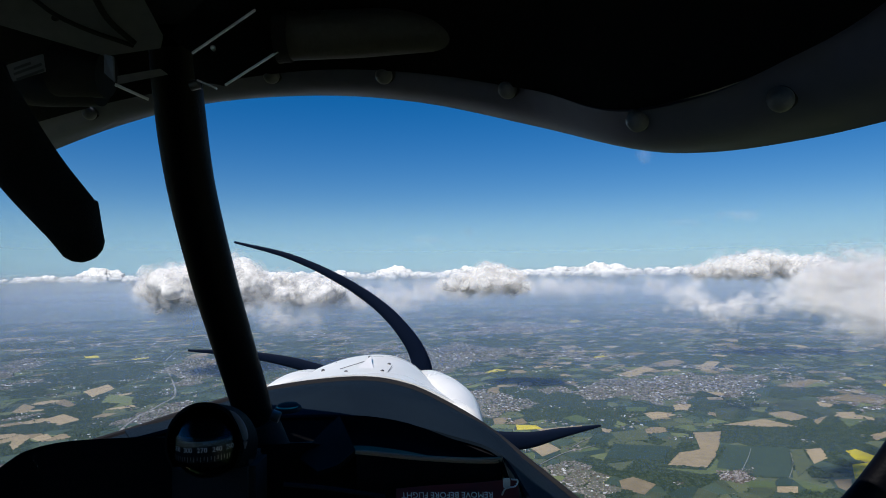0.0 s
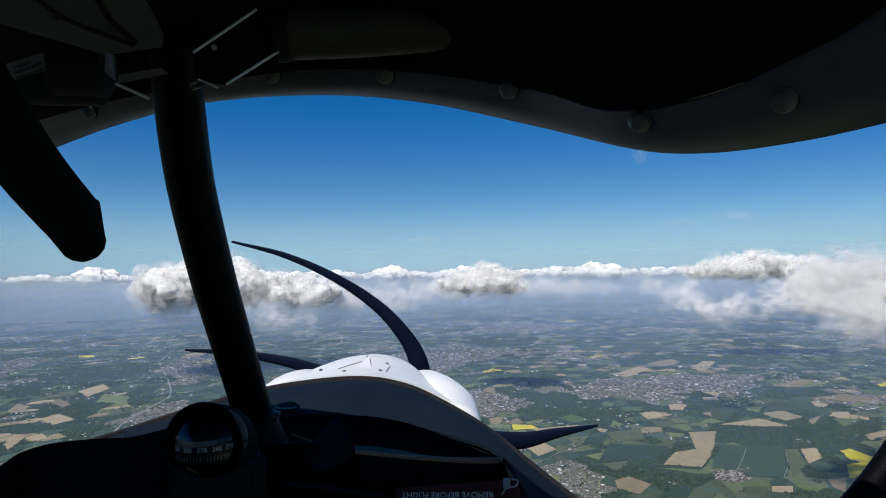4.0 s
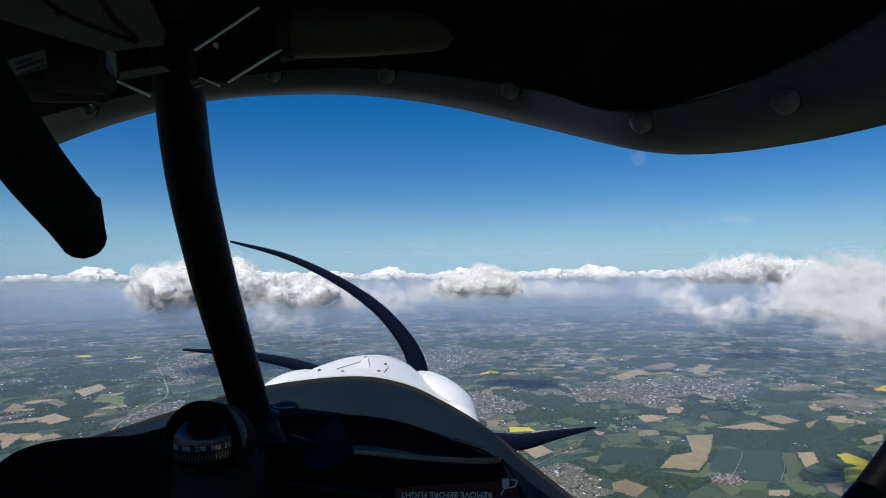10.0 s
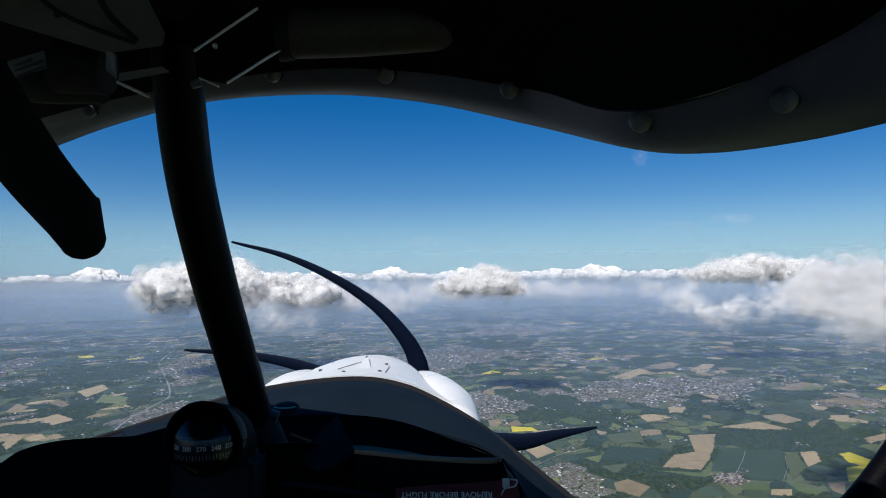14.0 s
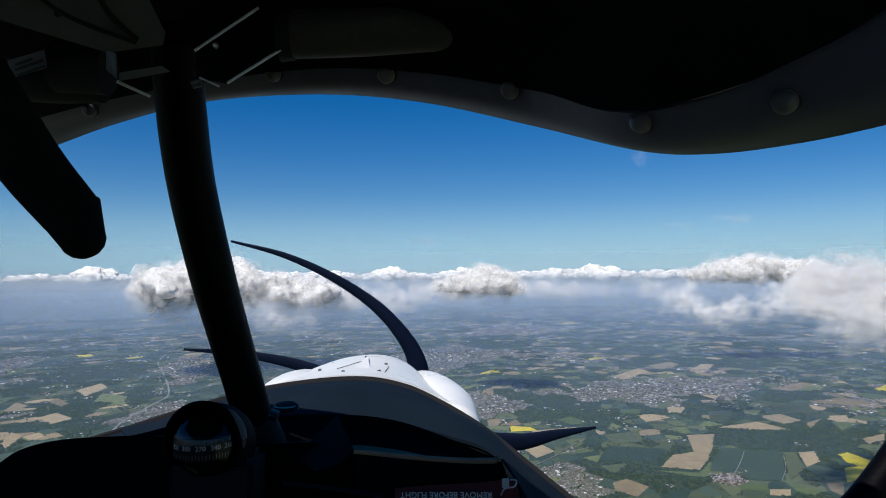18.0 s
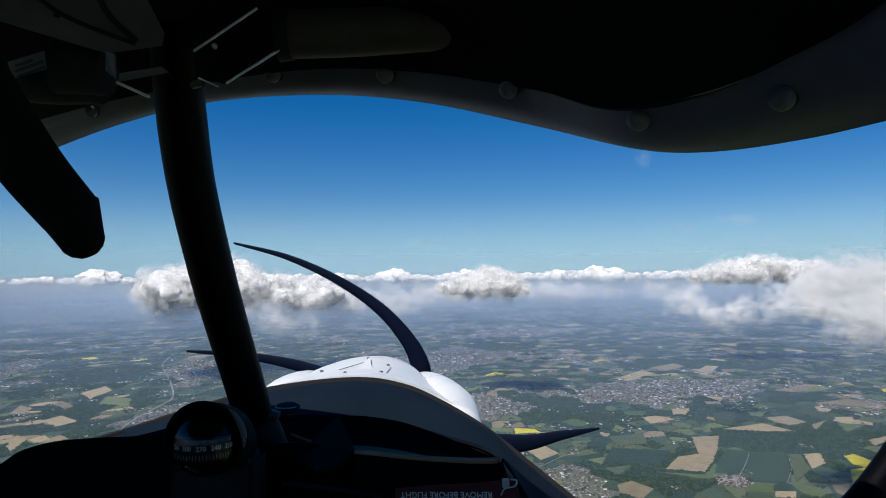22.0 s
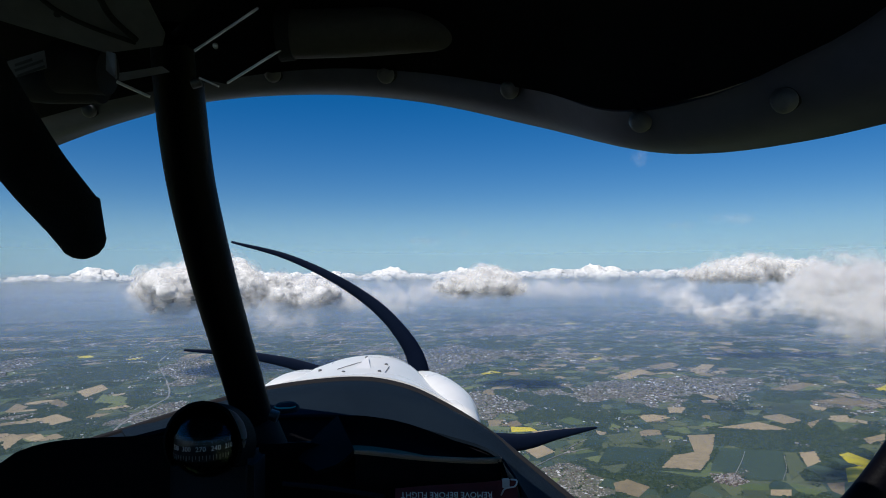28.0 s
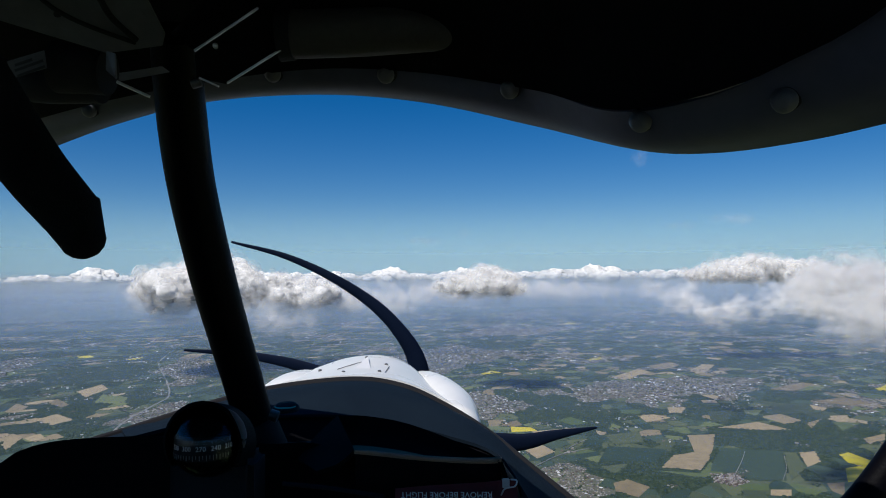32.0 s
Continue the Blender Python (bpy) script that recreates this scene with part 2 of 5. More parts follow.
def tube_bm(points, radii, segs=16, steps=6, flat=1.0, up=(0, 0, 1), bm=None, round_ends=0):
    """A round or flattened bar along a smooth run; radii are spread along it."""
    bm = bm or bmesh.new()
    run = spline(points, steps) if len(points) > 2 else [Vector(points[0]).lerp(Vector(points[1]), i / steps) for i in range(steps + 1)]
    n = len(run)
    rad = [radii[min(int(i / (n - 1) * (len(radii) - 1)), len(radii) - 2)] * (1 - (i / (n - 1) * (len(radii) - 1)) % 1.0) + radii[min(int(i / (n - 1) * (len(radii) - 1)) + 1, len(radii) - 1)] * ((i / (n - 1) * (len(radii) - 1)) % 1.0) if i < n - 1 else radii[-1] for i in range(n)]
    if round_ends:
        d0, d1 = (run[0] - run[1]).normalized(), (run[-1] - run[-2]).normalized()
        for k in range(1, 5):
            s, c = math.sin(k * math.pi / 8.2), math.cos(k * math.pi / 8.2)
            run.append(run[n - 1] + d1 * rad[n - 1] * s * round_ends), rad.append(rad[n - 1] * c)
    rings = []
    for i, q in enumerate(run):
        d = (run[min(i + 1, len(run) - 1)] - run[max(i - 1, 0)]).normalized()
        s = d.cross(Vector(up)).normalized()
        w = s.cross(d).normalized()
        rings.append([bm.verts.new(q + (s * math.cos(k * math.tau / segs) + w * math.sin(k * math.tau / segs) * flat) * rad[i]) for k in range(segs)])
    for a, b in zip(rings, rings[1:]):
        for k in range(segs):
            bm.faces.new((a[k], a[(k + 1) % segs], b[(k + 1) % segs], b[k]))
    bm.faces.new(rings[0][::-1]), bm.faces.new(rings[-1])
    return bm


def sheet_bm(rows, thick=0.003, steps=5, across=4):
    """A curved panel lofted through rows of points that run side by side."""
    bm = bmesh.new()
    smooth_rows = [spline(r, steps) for r in rows]
    cols = [spline(list(c), across) if len(rows) > 2 else [c[0].lerp(c[1], k / across) for k in range(across + 1)] for c in zip(*smooth_rows)]
    grid = [[bm.verts.new(v) for v in c] for c in cols]
    for a, b in zip(grid, grid[1:]):
        for k in range(len(a) - 1):
            bm.faces.new((a[k], b[k], b[k + 1], a[k + 1]))
    bmesh.ops.recalc_face_normals(bm, faces=bm.faces)
    if thick:
        bmesh.ops.solidify(bm, geom=bm.faces[:], thickness=thick)
    return bm


def box_bm(size, m=Matrix.Identity(4), bevel=0.0, bm=None):
    bm = bm or bmesh.new()
    made = bmesh.ops.create_cube(bm, size=1.0, matrix=m @ Matrix.Diagonal((*size, 1)))
    if bevel:
        edges = list({e for v in made["verts"] for e in v.link_edges})
        bmesh.ops.bevel(bm, geom=edges, offset=bevel, segments=2, affect="EDGES")
    return bm


def plate_bm(corners, thick, bevel=0.0):
    """A flat plate with the given corners."""
    bm = bmesh.new()
    f = bm.faces.new([bm.verts.new(c) for c in corners])
    bm.normal_update()
    made = bmesh.ops.extrude_face_region(bm, geom=[f])
    nrm = f.normal.copy()
    bmesh.ops.translate(bm, verts=[v for v in made["geom"] if isinstance(v, bmesh.types.BMVert)], vec=nrm * thick)
    if bevel:
        bmesh.ops.bevel(bm, geom=bm.edges[:], offset=bevel, segments=2, affect="EDGES")
    return bm


def between(a, b, size_x, size_z, bevel=0.0, up=(0, 0, 1)):
    """A straight square bar from a to b."""
    a, b = Vector(a), Vector(b)
    d = (b - a).normalized()
    s = d.cross(Vector(up)).normalized()
    w = s.cross(d)
    m = Matrix((s, d, w)).transposed().to_4x4()
    m.translation = (a + b) / 2
    return box_bm((size_x, (b - a).length, size_z), m, bevel)


def dome_bm(at, normal, radius, height, segs=20):
    """A rounded button on a surface."""
    bm = bmesh.new()
    q = Vector(normal).to_track_quat("Z", "Y").to_matrix().to_4x4()
    q.translation = at
    rings = []
    for k in range(6):
        a = k / 5 * math.pi / 2 * 0.96
        rings.append([bm.verts.new(q @ Vector((math.cos(i * math.tau / segs) * radius * math.cos(a), math.sin(i * math.tau / segs) * radius * math.cos(a), height * (0.25 + 0.75 * math.sin(a))))) for i in range(segs)])
    base = [bm.verts.new(q @ Vector((math.cos(i * math.tau / segs) * radius, math.sin(i * math.tau / segs) * radius, -0.002))) for i in range(segs)]
    rings.insert(0, base)
    for a, b in zip(rings, rings[1:]):
        for k in range(segs):
            bm.faces.new((a[k], a[(k + 1) % segs], b[(k + 1) % segs], b[k]))
    bm.faces.new(rings[-1]), bm.faces.new(base[::-1])
    return bm


def ellipsoid_bm(at, size, turn=(0, 0, 0), seg=24, power=1.0):
    bm = bmesh.new()
    m = pose(*at, *turn) @ Matrix.Diagonal((*size, 1))
    bmesh.ops.create_uvsphere(bm, u_segments=seg, v_segments=seg // 2, radius=1.0, matrix=m)
    return bm


def text_mesh(body, size, m, mat, parent, name="lettering", extrude=0.0002):
    cu = bpy.data.curves.new(name, "FONT")
    cu.body, cu.size, cu.extrude = body, size, extrude
    cu.align_x, cu.align_y, cu.resolution_u = "CENTER", "CENTER", 3
    tmp = bpy.data.objects.new("tmp", cu)
    me = bpy.data.meshes.new_from_object(tmp)
    bpy.data.objects.remove(tmp)
    ob = new(name, me)
    me.materials.append(mat)
    ob.parent = parent
    ob.matrix_basis = Matrix.Translation(-origin(parent)) @ m
    return ob


def facing(at, right, up):
    """A pose whose x runs along right and whose y runs along up."""
    x = Vector(right).normalized()
    z = x.cross(Vector(up)).normalized()
    y = z.cross(x)
    m = Matrix((x, y, z)).transposed().to_4x4()
    m.translation = at
    return m


# ---- the ground ----
def ground_sheet():
    bm = bmesh.new()
    rings = [[bm.verts.new((0, 0, 0))]]
    for r in (150, 400, 900, 1800, 3200, 4900):
        rings.append([bm.verts.new((r * math.sin(k * math.tau / 96), r * math.cos(k * math.tau / 96), 0)) for k in range(96)])
    for k in range(96):
        bm.faces.new((rings[0][0], rings[1][k], rings[1][(k + 1) % 96]))
    for a, b in zip(rings[1:], rings[2:]):
        for k in range(96):
            bm.faces.new((a[k], b[k], b[(k + 1) % 96], a[(k + 1) % 96]))
    m = bpy.data.materials.new("farmland")
    m.use_nodes = True
    nt = m.node_tree
    b = nt.nodes["Principled BSDF"]
    b.inputs["Roughness"].default_value, b.inputs["Specular IOR Level"].default_value = 0.95, 0.1
    geo = nt.nodes.new("ShaderNodeNewGeometry")
    vo = nt.nodes.new("ShaderNodeTexVoronoi")
    vo.distance = "CHEBYCHEV"
    vo.inputs["Scale"].default_value = 0.07
    wob = nt.nodes.new("ShaderNodeTexNoise")
    wob.inputs["Scale"].default_value = 0.012
    nt.links.new(geo.outputs["Position"], wob.inputs["Vector"])
    mv = nt.nodes.new("ShaderNodeVectorMath")
    mv.operation = "MULTIPLY_ADD"
    mv.inputs[1].default_value = (25, 25, 0)
    nt.links.new(wob.outputs["Color"], mv.inputs[0])
    nt.links.new(geo.outputs["Position"], mv.inputs[2])
    nt.links.new(mv.outputs[0], vo.inputs["Vector"])
    sep = nt.nodes.new("ShaderNodeSeparateColor")
    nt.links.new(vo.outputs["Color"], sep.inputs[0])
    ramp = nt.nodes.new("ShaderNodeValToRGB")
    ramp.color_ramp.interpolation = "CONSTANT"
    cols = ((0.0, (0.02, 0.045, 0.018)), (0.34, (0.05, 0.095, 0.03)), (0.55, (0.09, 0.14, 0.045)), (0.7, (0.15, 0.17, 0.07)), (0.79, (0.30, 0.24, 0.16)), (0.9, (0.03, 0.06, 0.025)), (0.99, (0.45, 0.40, 0.05)))
    el = ramp.color_ramp.elements
    el[0].position, el[0].color = cols[0][0], (*cols[0][1], 1)
    el[1].position, el[1].color = cols[1][0], (*cols[1][1], 1)
    for pos, c in cols[2:]:
        e = el.new(pos)
        e.color = (*c, 1)
    nt.links.new(sep.outputs[0], ramp.inputs[0])
    # settlements: pale speckle where a broad noise is high
    big = nt.nodes.new("ShaderNodeTexNoise")
    big.inputs["Scale"].default_value, big.inputs["Detail"].default_value = 0.006, 4
    spk = nt.nodes.new("ShaderNodeTexVoronoi")
    spk.inputs["Scale"].default_value = 0.35
    for n in (big, spk):
        nt.links.new(geo.outputs["Position"], n.inputs["Vector"])
    s2 = nt.nodes.new("ShaderNodeSeparateColor")
    nt.links.new(spk.outputs["Color"], s2.inputs[0])
    r2 = nt.nodes.new("ShaderNodeValToRGB")
    r2.color_ramp.elements[0].position, r2.color_ramp.elements[0].color = 0.45, (0.06, 0.08, 0.04, 1)
    r2.color_ramp.elements[1].position, r2.color_ramp.elements[1].color = 1.0, (0.55, 0.5, 0.46, 1)
    nt.links.new(s2.outputs[1], r2.inputs[0])
    r3 = nt.nodes.new("ShaderNodeValToRGB")
    r3.color_ramp.elements[0].position, r3.color_ramp.elements[1].position = 0.54, 0.60
    nt.links.new(big.outputs["Fac"], r3.inputs[0])
    mx = nt.nodes.new("ShaderNodeMix")
    mx.data_type = "RGBA"
    nt.links.new(r3.outputs[0], mx.inputs[0])
    nt.links.new(ramp.outputs[0], mx.inputs[6])
    nt.links.new(r2.outputs[0], mx.inputs[7])
    nt.links.new(mx.outputs[2], b.inputs["Base Color"])
    ob = new("ground", bpy.data.meshes.new("ground"))
    finish(ob, bm, False)
    ob.data.materials.append(m)
    return tagged(ob, "flat farmland with patchwork fields, woods and towns", "ground", kind="structure")


ground = ground_sheet()


def inside(p, poly):
    hit = False
    for (x0, y0), (x1, y1) in zip(poly, poly[1:] + poly[:1]):
        if (y0 > p[1]) != (y1 > p[1]) and p[0] < (x1 - x0) * (p[1] - y0) / (y1 - y0) + x0:
            hit = not hit
    return hit


# built-up areas and the fields that stand out, as outlines on the ground
TOWNS = []
TOWNS.append([(65.8, 343), (106, 328.2), (149.7, 354.7), (189.8, 395.3), (148.6, 398.2), (86.7, 385.4)])
TOWNS.append([(-96.4, 370.2), (-58.9, 489.2), (7.1, 603.5), (63.1, 531.7), (12.6, 453.3), (-26.1, 365.8)])
TOWNS.append([(12.5, 289), (32.3, 296.2), (42.4, 326), (25.7, 335.9), (3.5, 323.8)])
TOWNS.append([(25.9, 208.4), (39.4, 177.9), (46.5, 202), (38.9, 223.7)])
TOWNS.append([(-126.3, 266.7), (-114, 303.7), (-127.3, 354.6), (-140.6, 324.8)])
TOWNS.append([(-290.9, 449.3), (-285.1, 476.7), (-318.4, 532.1), (-331.7, 512.2)])
TOWNS.append([(-14, 660.3), (100.4, 697.5), (167.6, 797.8), (49, 796.8)])
TOWNS.append([(78.7, 199.7), (88.2, 202.7), (92, 213.2), (84.5, 209.8)])
TOWNS.append([(-149.5, 373.6), (-138.4, 413.9), (-188, 535.5), (-195.8, 469.7)])
TOWNS.append([(172.3, 353.3), (195.9, 370.1), (205.5, 394.1), (181.9, 378.9)])
WOODS = []
WOODS.append([(-226.8, 350.6), (-226.1, 378.4), (-208.9, 359.5), (-207.9, 334.2)])
WOODS.append([(-149.4, 263.1), (-156.3, 305.9), (-141.8, 296.7), (-130.3, 249.2)])
WOODS.append([(-180.2, 279), (-183.3, 298.8), (-159, 275.9), (-165.6, 266.6)])
WOODS.append([(-172.4, 357.3), (-167.5, 394.2), (-144.7, 347.4), (-148.8, 325.2)])
WOODS.append([(-245.6, 379.6), (-236.9, 425.5), (-219.4, 406.2), (-227.3, 360.6)])
WOODS.append([(158.2, 354.1), (189.2, 352.2), (181.6, 328.3), (149.3, 322.8)])
WOODS.append([(104.4, 263.7), (134.3, 254.9), (135.1, 238.1), (116, 231.3), (93.8, 241.4)])
WOODS.append([(21.9, 362.7), (64.2, 335.2), (80.3, 293.7), (59.9, 267.7), (35.3, 281.2)])
WOODS.append([(114.9, 474.6), (169.3, 496.3), (242.2, 463.9), (183.7, 434.4), (122.2, 444.6)])
WOODS.append([(-173.2, 278.6), (-193.6, 358.6), (-194, 376.4), (-159.8, 325.8), (-151.5, 272.6)])
WOODS.append([(100.6, 311.5), (142.9, 320.2), (125.3, 297.4), (100.4, 289.2)])
WOODS.append([(149.4, 278.9), (174.5, 272.3), (159.6, 249.4), (143.5, 252.7)])
WOODS.append([(-252.3, 446.5), (-217.8, 502.6), (-186.3, 421.9), (-218, 397.6)])
LANDMARKS = []
LANDMARKS.append(("winter", [(86.1, 221.9), (95.1, 238.2), (113.9, 232.8), (98.8, 200.1), (89.3, 201.6), (87.3, 208.5), (80.4, 210)]))
LANDMARKS.append(("winter", [(56.8, 241.4), (76.1, 236.7), (67.2, 220.6), (49.7, 223.3)]))
LANDMARKS.append(("crop", [(113.2, 231.4), (117.5, 231.2), (110.8, 212.5), (100.1, 200.1)]))
LANDMARKS.append(("soil", [(90.1, 256.9), (101.1, 258.2), (93.2, 239.8), (85.7, 223.9), (78.1, 211.3), (67.2, 214.8), (75.3, 228.6), (83.9, 232.6), (87.2, 244.9)]))
LANDMARKS.append(("soil", [(118.2, 231.2), (124.6, 232.4), (119.6, 219.9), (112, 213.7)]))
LANDMARKS.append(("rape", [(130.1, 228.5), (134.5, 230.5), (135.9, 219.3), (131.1, 213), (127.2, 218.3)]))
LANDMARKS.append(("rape", [(122.7, 212.1), (132.6, 215.5), (120.9, 199.4), (115.5, 198.5)]))
LANDMARKS.append(("rape", [(101.4, 488.7), (113.2, 501.3), (113.2, 491), (102.4, 482)]))
LANDMARKS.append(("rape", [(25.9, 273.3), (33.6, 271.9), (35.5, 265.9), (25.5, 264.5)]))
LANDMARKS.append(("rape", [(22.3, 246.9), (29.1, 245.8), (22.9, 238.1)]))
LANDMARKS.append(("soil", [(26.5, 241.1), (34.2, 244.7), (37.3, 234.5), (30, 226.1)]))
LANDMARKS.append(("soil", [(33.2, 265.1), (51.8, 271.1), (48.6, 260.6), (35.4, 257.6)]))
LANDMARKS.append(("soil", [(97.1, 401.8), (124.3, 439), (126.7, 423.3), (102.9, 392.7)]))
LANDMARKS.append(("soil", [(149.8, 421.6), (171.1, 457.8), (179.1, 454.2), (157.1, 416.1)]))
LANDMARKS.append(("soil", [(171.2, 321.5), (192, 332.3), (199.3, 317), (194.8, 303.7), (183, 312.4)]))
LANDMARKS.append(("soil", [(168.3, 357), (196.9, 377.9), (201.7, 369.7), (176.3, 349.5)]))
LANDMARKS.append(("rape", [(220.6, 353.7), (236.1, 367.4), (235.4, 356.3), (223.2, 346.6)]))
LANDMARKS.append(("soil", [(48.3, 199.2), (53.4, 202.8), (57.7, 195.2), (52, 186.5), (47.2, 191.5)]))
LANDMARKS.append(("soil", [(132.7, 289.8), (143.1, 294), (145.5, 280.2), (135.6, 274.2)]))
LANDMARKS.append(("soil", [(106.7, 269.5), (126.5, 278.9), (132.8, 264.3), (118, 265)]))
LANDMARKS.append(("soil", [(-176.1, 295), (-173.1, 306.7), (-158.7, 294.1), (-162.1, 283.3)]))
LANDMARKS.append(("soil", [(-192.3, 333.3), (-195.1, 345.6), (-180.2, 329.8), (-179.3, 321.4)]))
LANDMARKS.append(("soil", [(-200.1, 311.9), (-207.5, 332.7), (-196.8, 325.1), (-194, 310.3)]))
LANDMARKS.append(("soil", [(-196.9, 367.4), (-195.6, 392), (-184.4, 375.8), (-182.2, 348)]))
LANDMARKS.append(("meadow", [(-170.5, 333.6), (-178.4, 357.7), (-160.9, 348.4), (-152.9, 328.3)]))
LANDMARKS.append(("soil", [(-159.9, 260.8), (-157.8, 268.1), (-151.1, 260.4), (-153.3, 255.3)]))
LANDMARKS.append(("soil", [(-161.8, 250.6), (-169.1, 268.6), (-161, 262.7), (-154.4, 242.3)]))
LANDMARKS.append(("rape", [(-285.9, 533), (-278.5, 539.8), (-270.2, 527.9), (-277.5, 521.4)]))
LANDMARKS.append(("meadow", [(64.8, 211.2), (76.7, 208.3), (84.7, 220.6), (83.8, 207.5), (75.3, 203.7)]))
LANDMARKS.append(("meadow", [(78, 306.2), (87.4, 305.7), (84.1, 297.1), (75.7, 297.5)]))
LANDMARKS.append(("soil", [(100.2, 310.2), (108.9, 311.1), (102.8, 297.3), (96.5, 297.7)]))
LANDMARKS.append(("soil", [(81.8, 292.4), (89.1, 295.6), (94.6, 288.3), (82, 280)]))
LANDMARKS.append(("soil", [(144.2, 275.9), (155.7, 284.1), (142, 266.8)]))
LANDMARKS.append(("soil", [(161.6, 289.5), (169.9, 290.3), (163.8, 279.2), (159.3, 283.9)]))
LANDMARKS.append(("meadow", [(156.3, 278.5), (165.9, 274.9), (150.7, 261.6)]))
LANDMARKS.append(("soil", [(151.2, 249.7), (164.2, 257.2), (158.1, 247.7), (148.5, 241.5)]))
LANDMARKS.append(("crop", [(114.9, 300.4), (126.9, 303.6), (114.2, 278.5), (107.7, 278.8)]))
LANDMARKS.append(("meadow", [(131.5, 303.3), (139.5, 302.9), (131.9, 291), (128.3, 294.8)]))
LANDMARKS.append(("crop", [(148.5, 314.3), (167.7, 317.4), (158.6, 294.4), (140.6, 295.4)]))
LANDMARKS.append(("winter", [(150.7, 356.4), (163.7, 350.3), (147.4, 321.4), (137.1, 322)]))
LANDMARKS.append(("meadow", [(193.9, 366.4), (204.8, 367.6), (194.4, 355.4), (179, 349.4)]))
LANDMARKS.append(("soil", [(108.9, 197.6), (114.2, 198), (107.3, 186.1), (106.3, 190.5)]))
LANDMARKS.append(("meadow", [(83.2, 196.9), (92.1, 197.1), (89.5, 191.5), (82.5, 191.8)]))
LANDMARKS.append(("soil", [(90.2, 192), (95.9, 191.8), (93, 186.1), (87.9, 187.2)]))
LANDMARKS.append(("crop", [(59.8, 258.3), (74, 263.2), (71.4, 247.3), (59.6, 244.5)]))
LANDMARKS.append(("soil", [(58.1, 265.9), (61.6, 262.8), (59.4, 258.3), (57.3, 259.3)]))
LANDMARKS.append(("meadow", [(46.3, 285.1), (53.3, 291.5), (58.1, 280.1), (51.2, 274.2)]))
LANDMARKS.append(("soil", [(131, 449.5), (154.8, 471.3), (156.3, 453.2), (136.7, 432.8)]))
LANDMARKS.append(("meadow", [(125.7, 408.9), (145.4, 417), (138.2, 401.1), (123.2, 395.6)]))
KINDS = {"soil": (SOIL, 0.03), "crop": (CROP, 0.06), "meadow": (MEADOW, 0.04), "winter": (WINTER, 0.07), "rape": (RAPE, 0.09), "wood": (WOOD_FLOOR, 0.05), "town": (TOWN_GROUND, 0.03)}


def voronoi_cells(points, centre_count):
    """The cell of each point, cut by the middle lines to its neighbours, as a list of corners."""
    pts = np.array(points)
    out = []
    for i in range(centre_count):
        d = ((pts - pts[i]) ** 2).sum(1)
        near = np.argpartition(d, 22)[:22]
        near = near[np.argsort(d[near])][1:]
        r = math.sqrt(d[near[-1]]) * 0.6
        poly = [pts[i] + r * np.array((sx, sy)) for sx, sy in ((-1, -1), (1, -1), (1, 1), (-1, 1))]
        for j in near:
            nv, mid = pts[j] - pts[i], (pts[i] + pts[j]) / 2
            cut = []
            side = [float(np.dot(q - mid, nv)) for q in poly]
            for k in range(len(poly)):
                s0, s1 = side[k], side[(k + 1) % len(poly)]
                if s0 <= 0:
                    cut.append(poly[k])
                if (s0 <= 0) != (s1 <= 0):
                    cut.append(poly[k] + (poly[(k + 1) % len(poly)] - poly[k]) * (s0 / (s0 - s1)))
            poly = cut
            if len(poly) < 3:
                break
        out.append(poly)
    return out


def slab(verts, faces, poly, top, shrink=0.965):
    """Add a thin raised field with this outline to the lists."""
    c = sum(np.array(q) for q in poly) / len(poly)
    n, o = len(poly), len(verts)
    for z, s in ((-0.02, 1.0), (top, shrink)):
        for q in poly:
            w = c + (np.array(q) - c) * s
            verts.append((float(w[0]), float(w[1]), z))
    faces.append(tuple(o + n + k for k in range(n)))
    for k in range(n):
        faces.append((o + k, o + (k + 1) % n, o + n + (k + 1) % n, o + n + k))


def field_pattern():
    seeds = []
    r = 150.0
    while r < 1150:
        s = 3.9 + 0.0108 * r
        n = int(2 * radians(42) * r / s)
        for k in range(n):
            az = radians(-42) + (k + rng.random()) / n * 2 * radians(42)
            rr = r + (rng.random() - 0.5) * s * 0.9
            if rng.random() < 0.2:
                continue
            seeds.append((rr * math.sin(az), rr * math.cos(az)))
        r += s * 0.95
    return seeds


seeds = field_pattern()
# fields run slightly askew to the flight line, and are longer than wide
TURN = radians(-18)
warp = lambda p: ((p[0] * math.cos(TURN) + p[1] * math.sin(TURN)) * 1.4, -p[0] * math.sin(TURN) + p[1] * math.cos(TURN))
unwarp = lambda q: (q[0] / 1.4 * math.cos(TURN) - q[1] * math.sin(TURN), q[0] / 1.4 * math.sin(TURN) + q[1] * math.cos(TURN))
cells = voronoi_cells([warp(p) for p in seeds], len(seeds))
joined = {k: ([], []) for k in KINDS}
wood_polys, town_polys = [], []
near_count = 0
FIELD_LABELS = {"soil": "bare tan soil field", "crop": "green crop field", "meadow": "pale green meadow", "winter": "dark green crop field", "rape": "yellow flowering rapeseed field"}
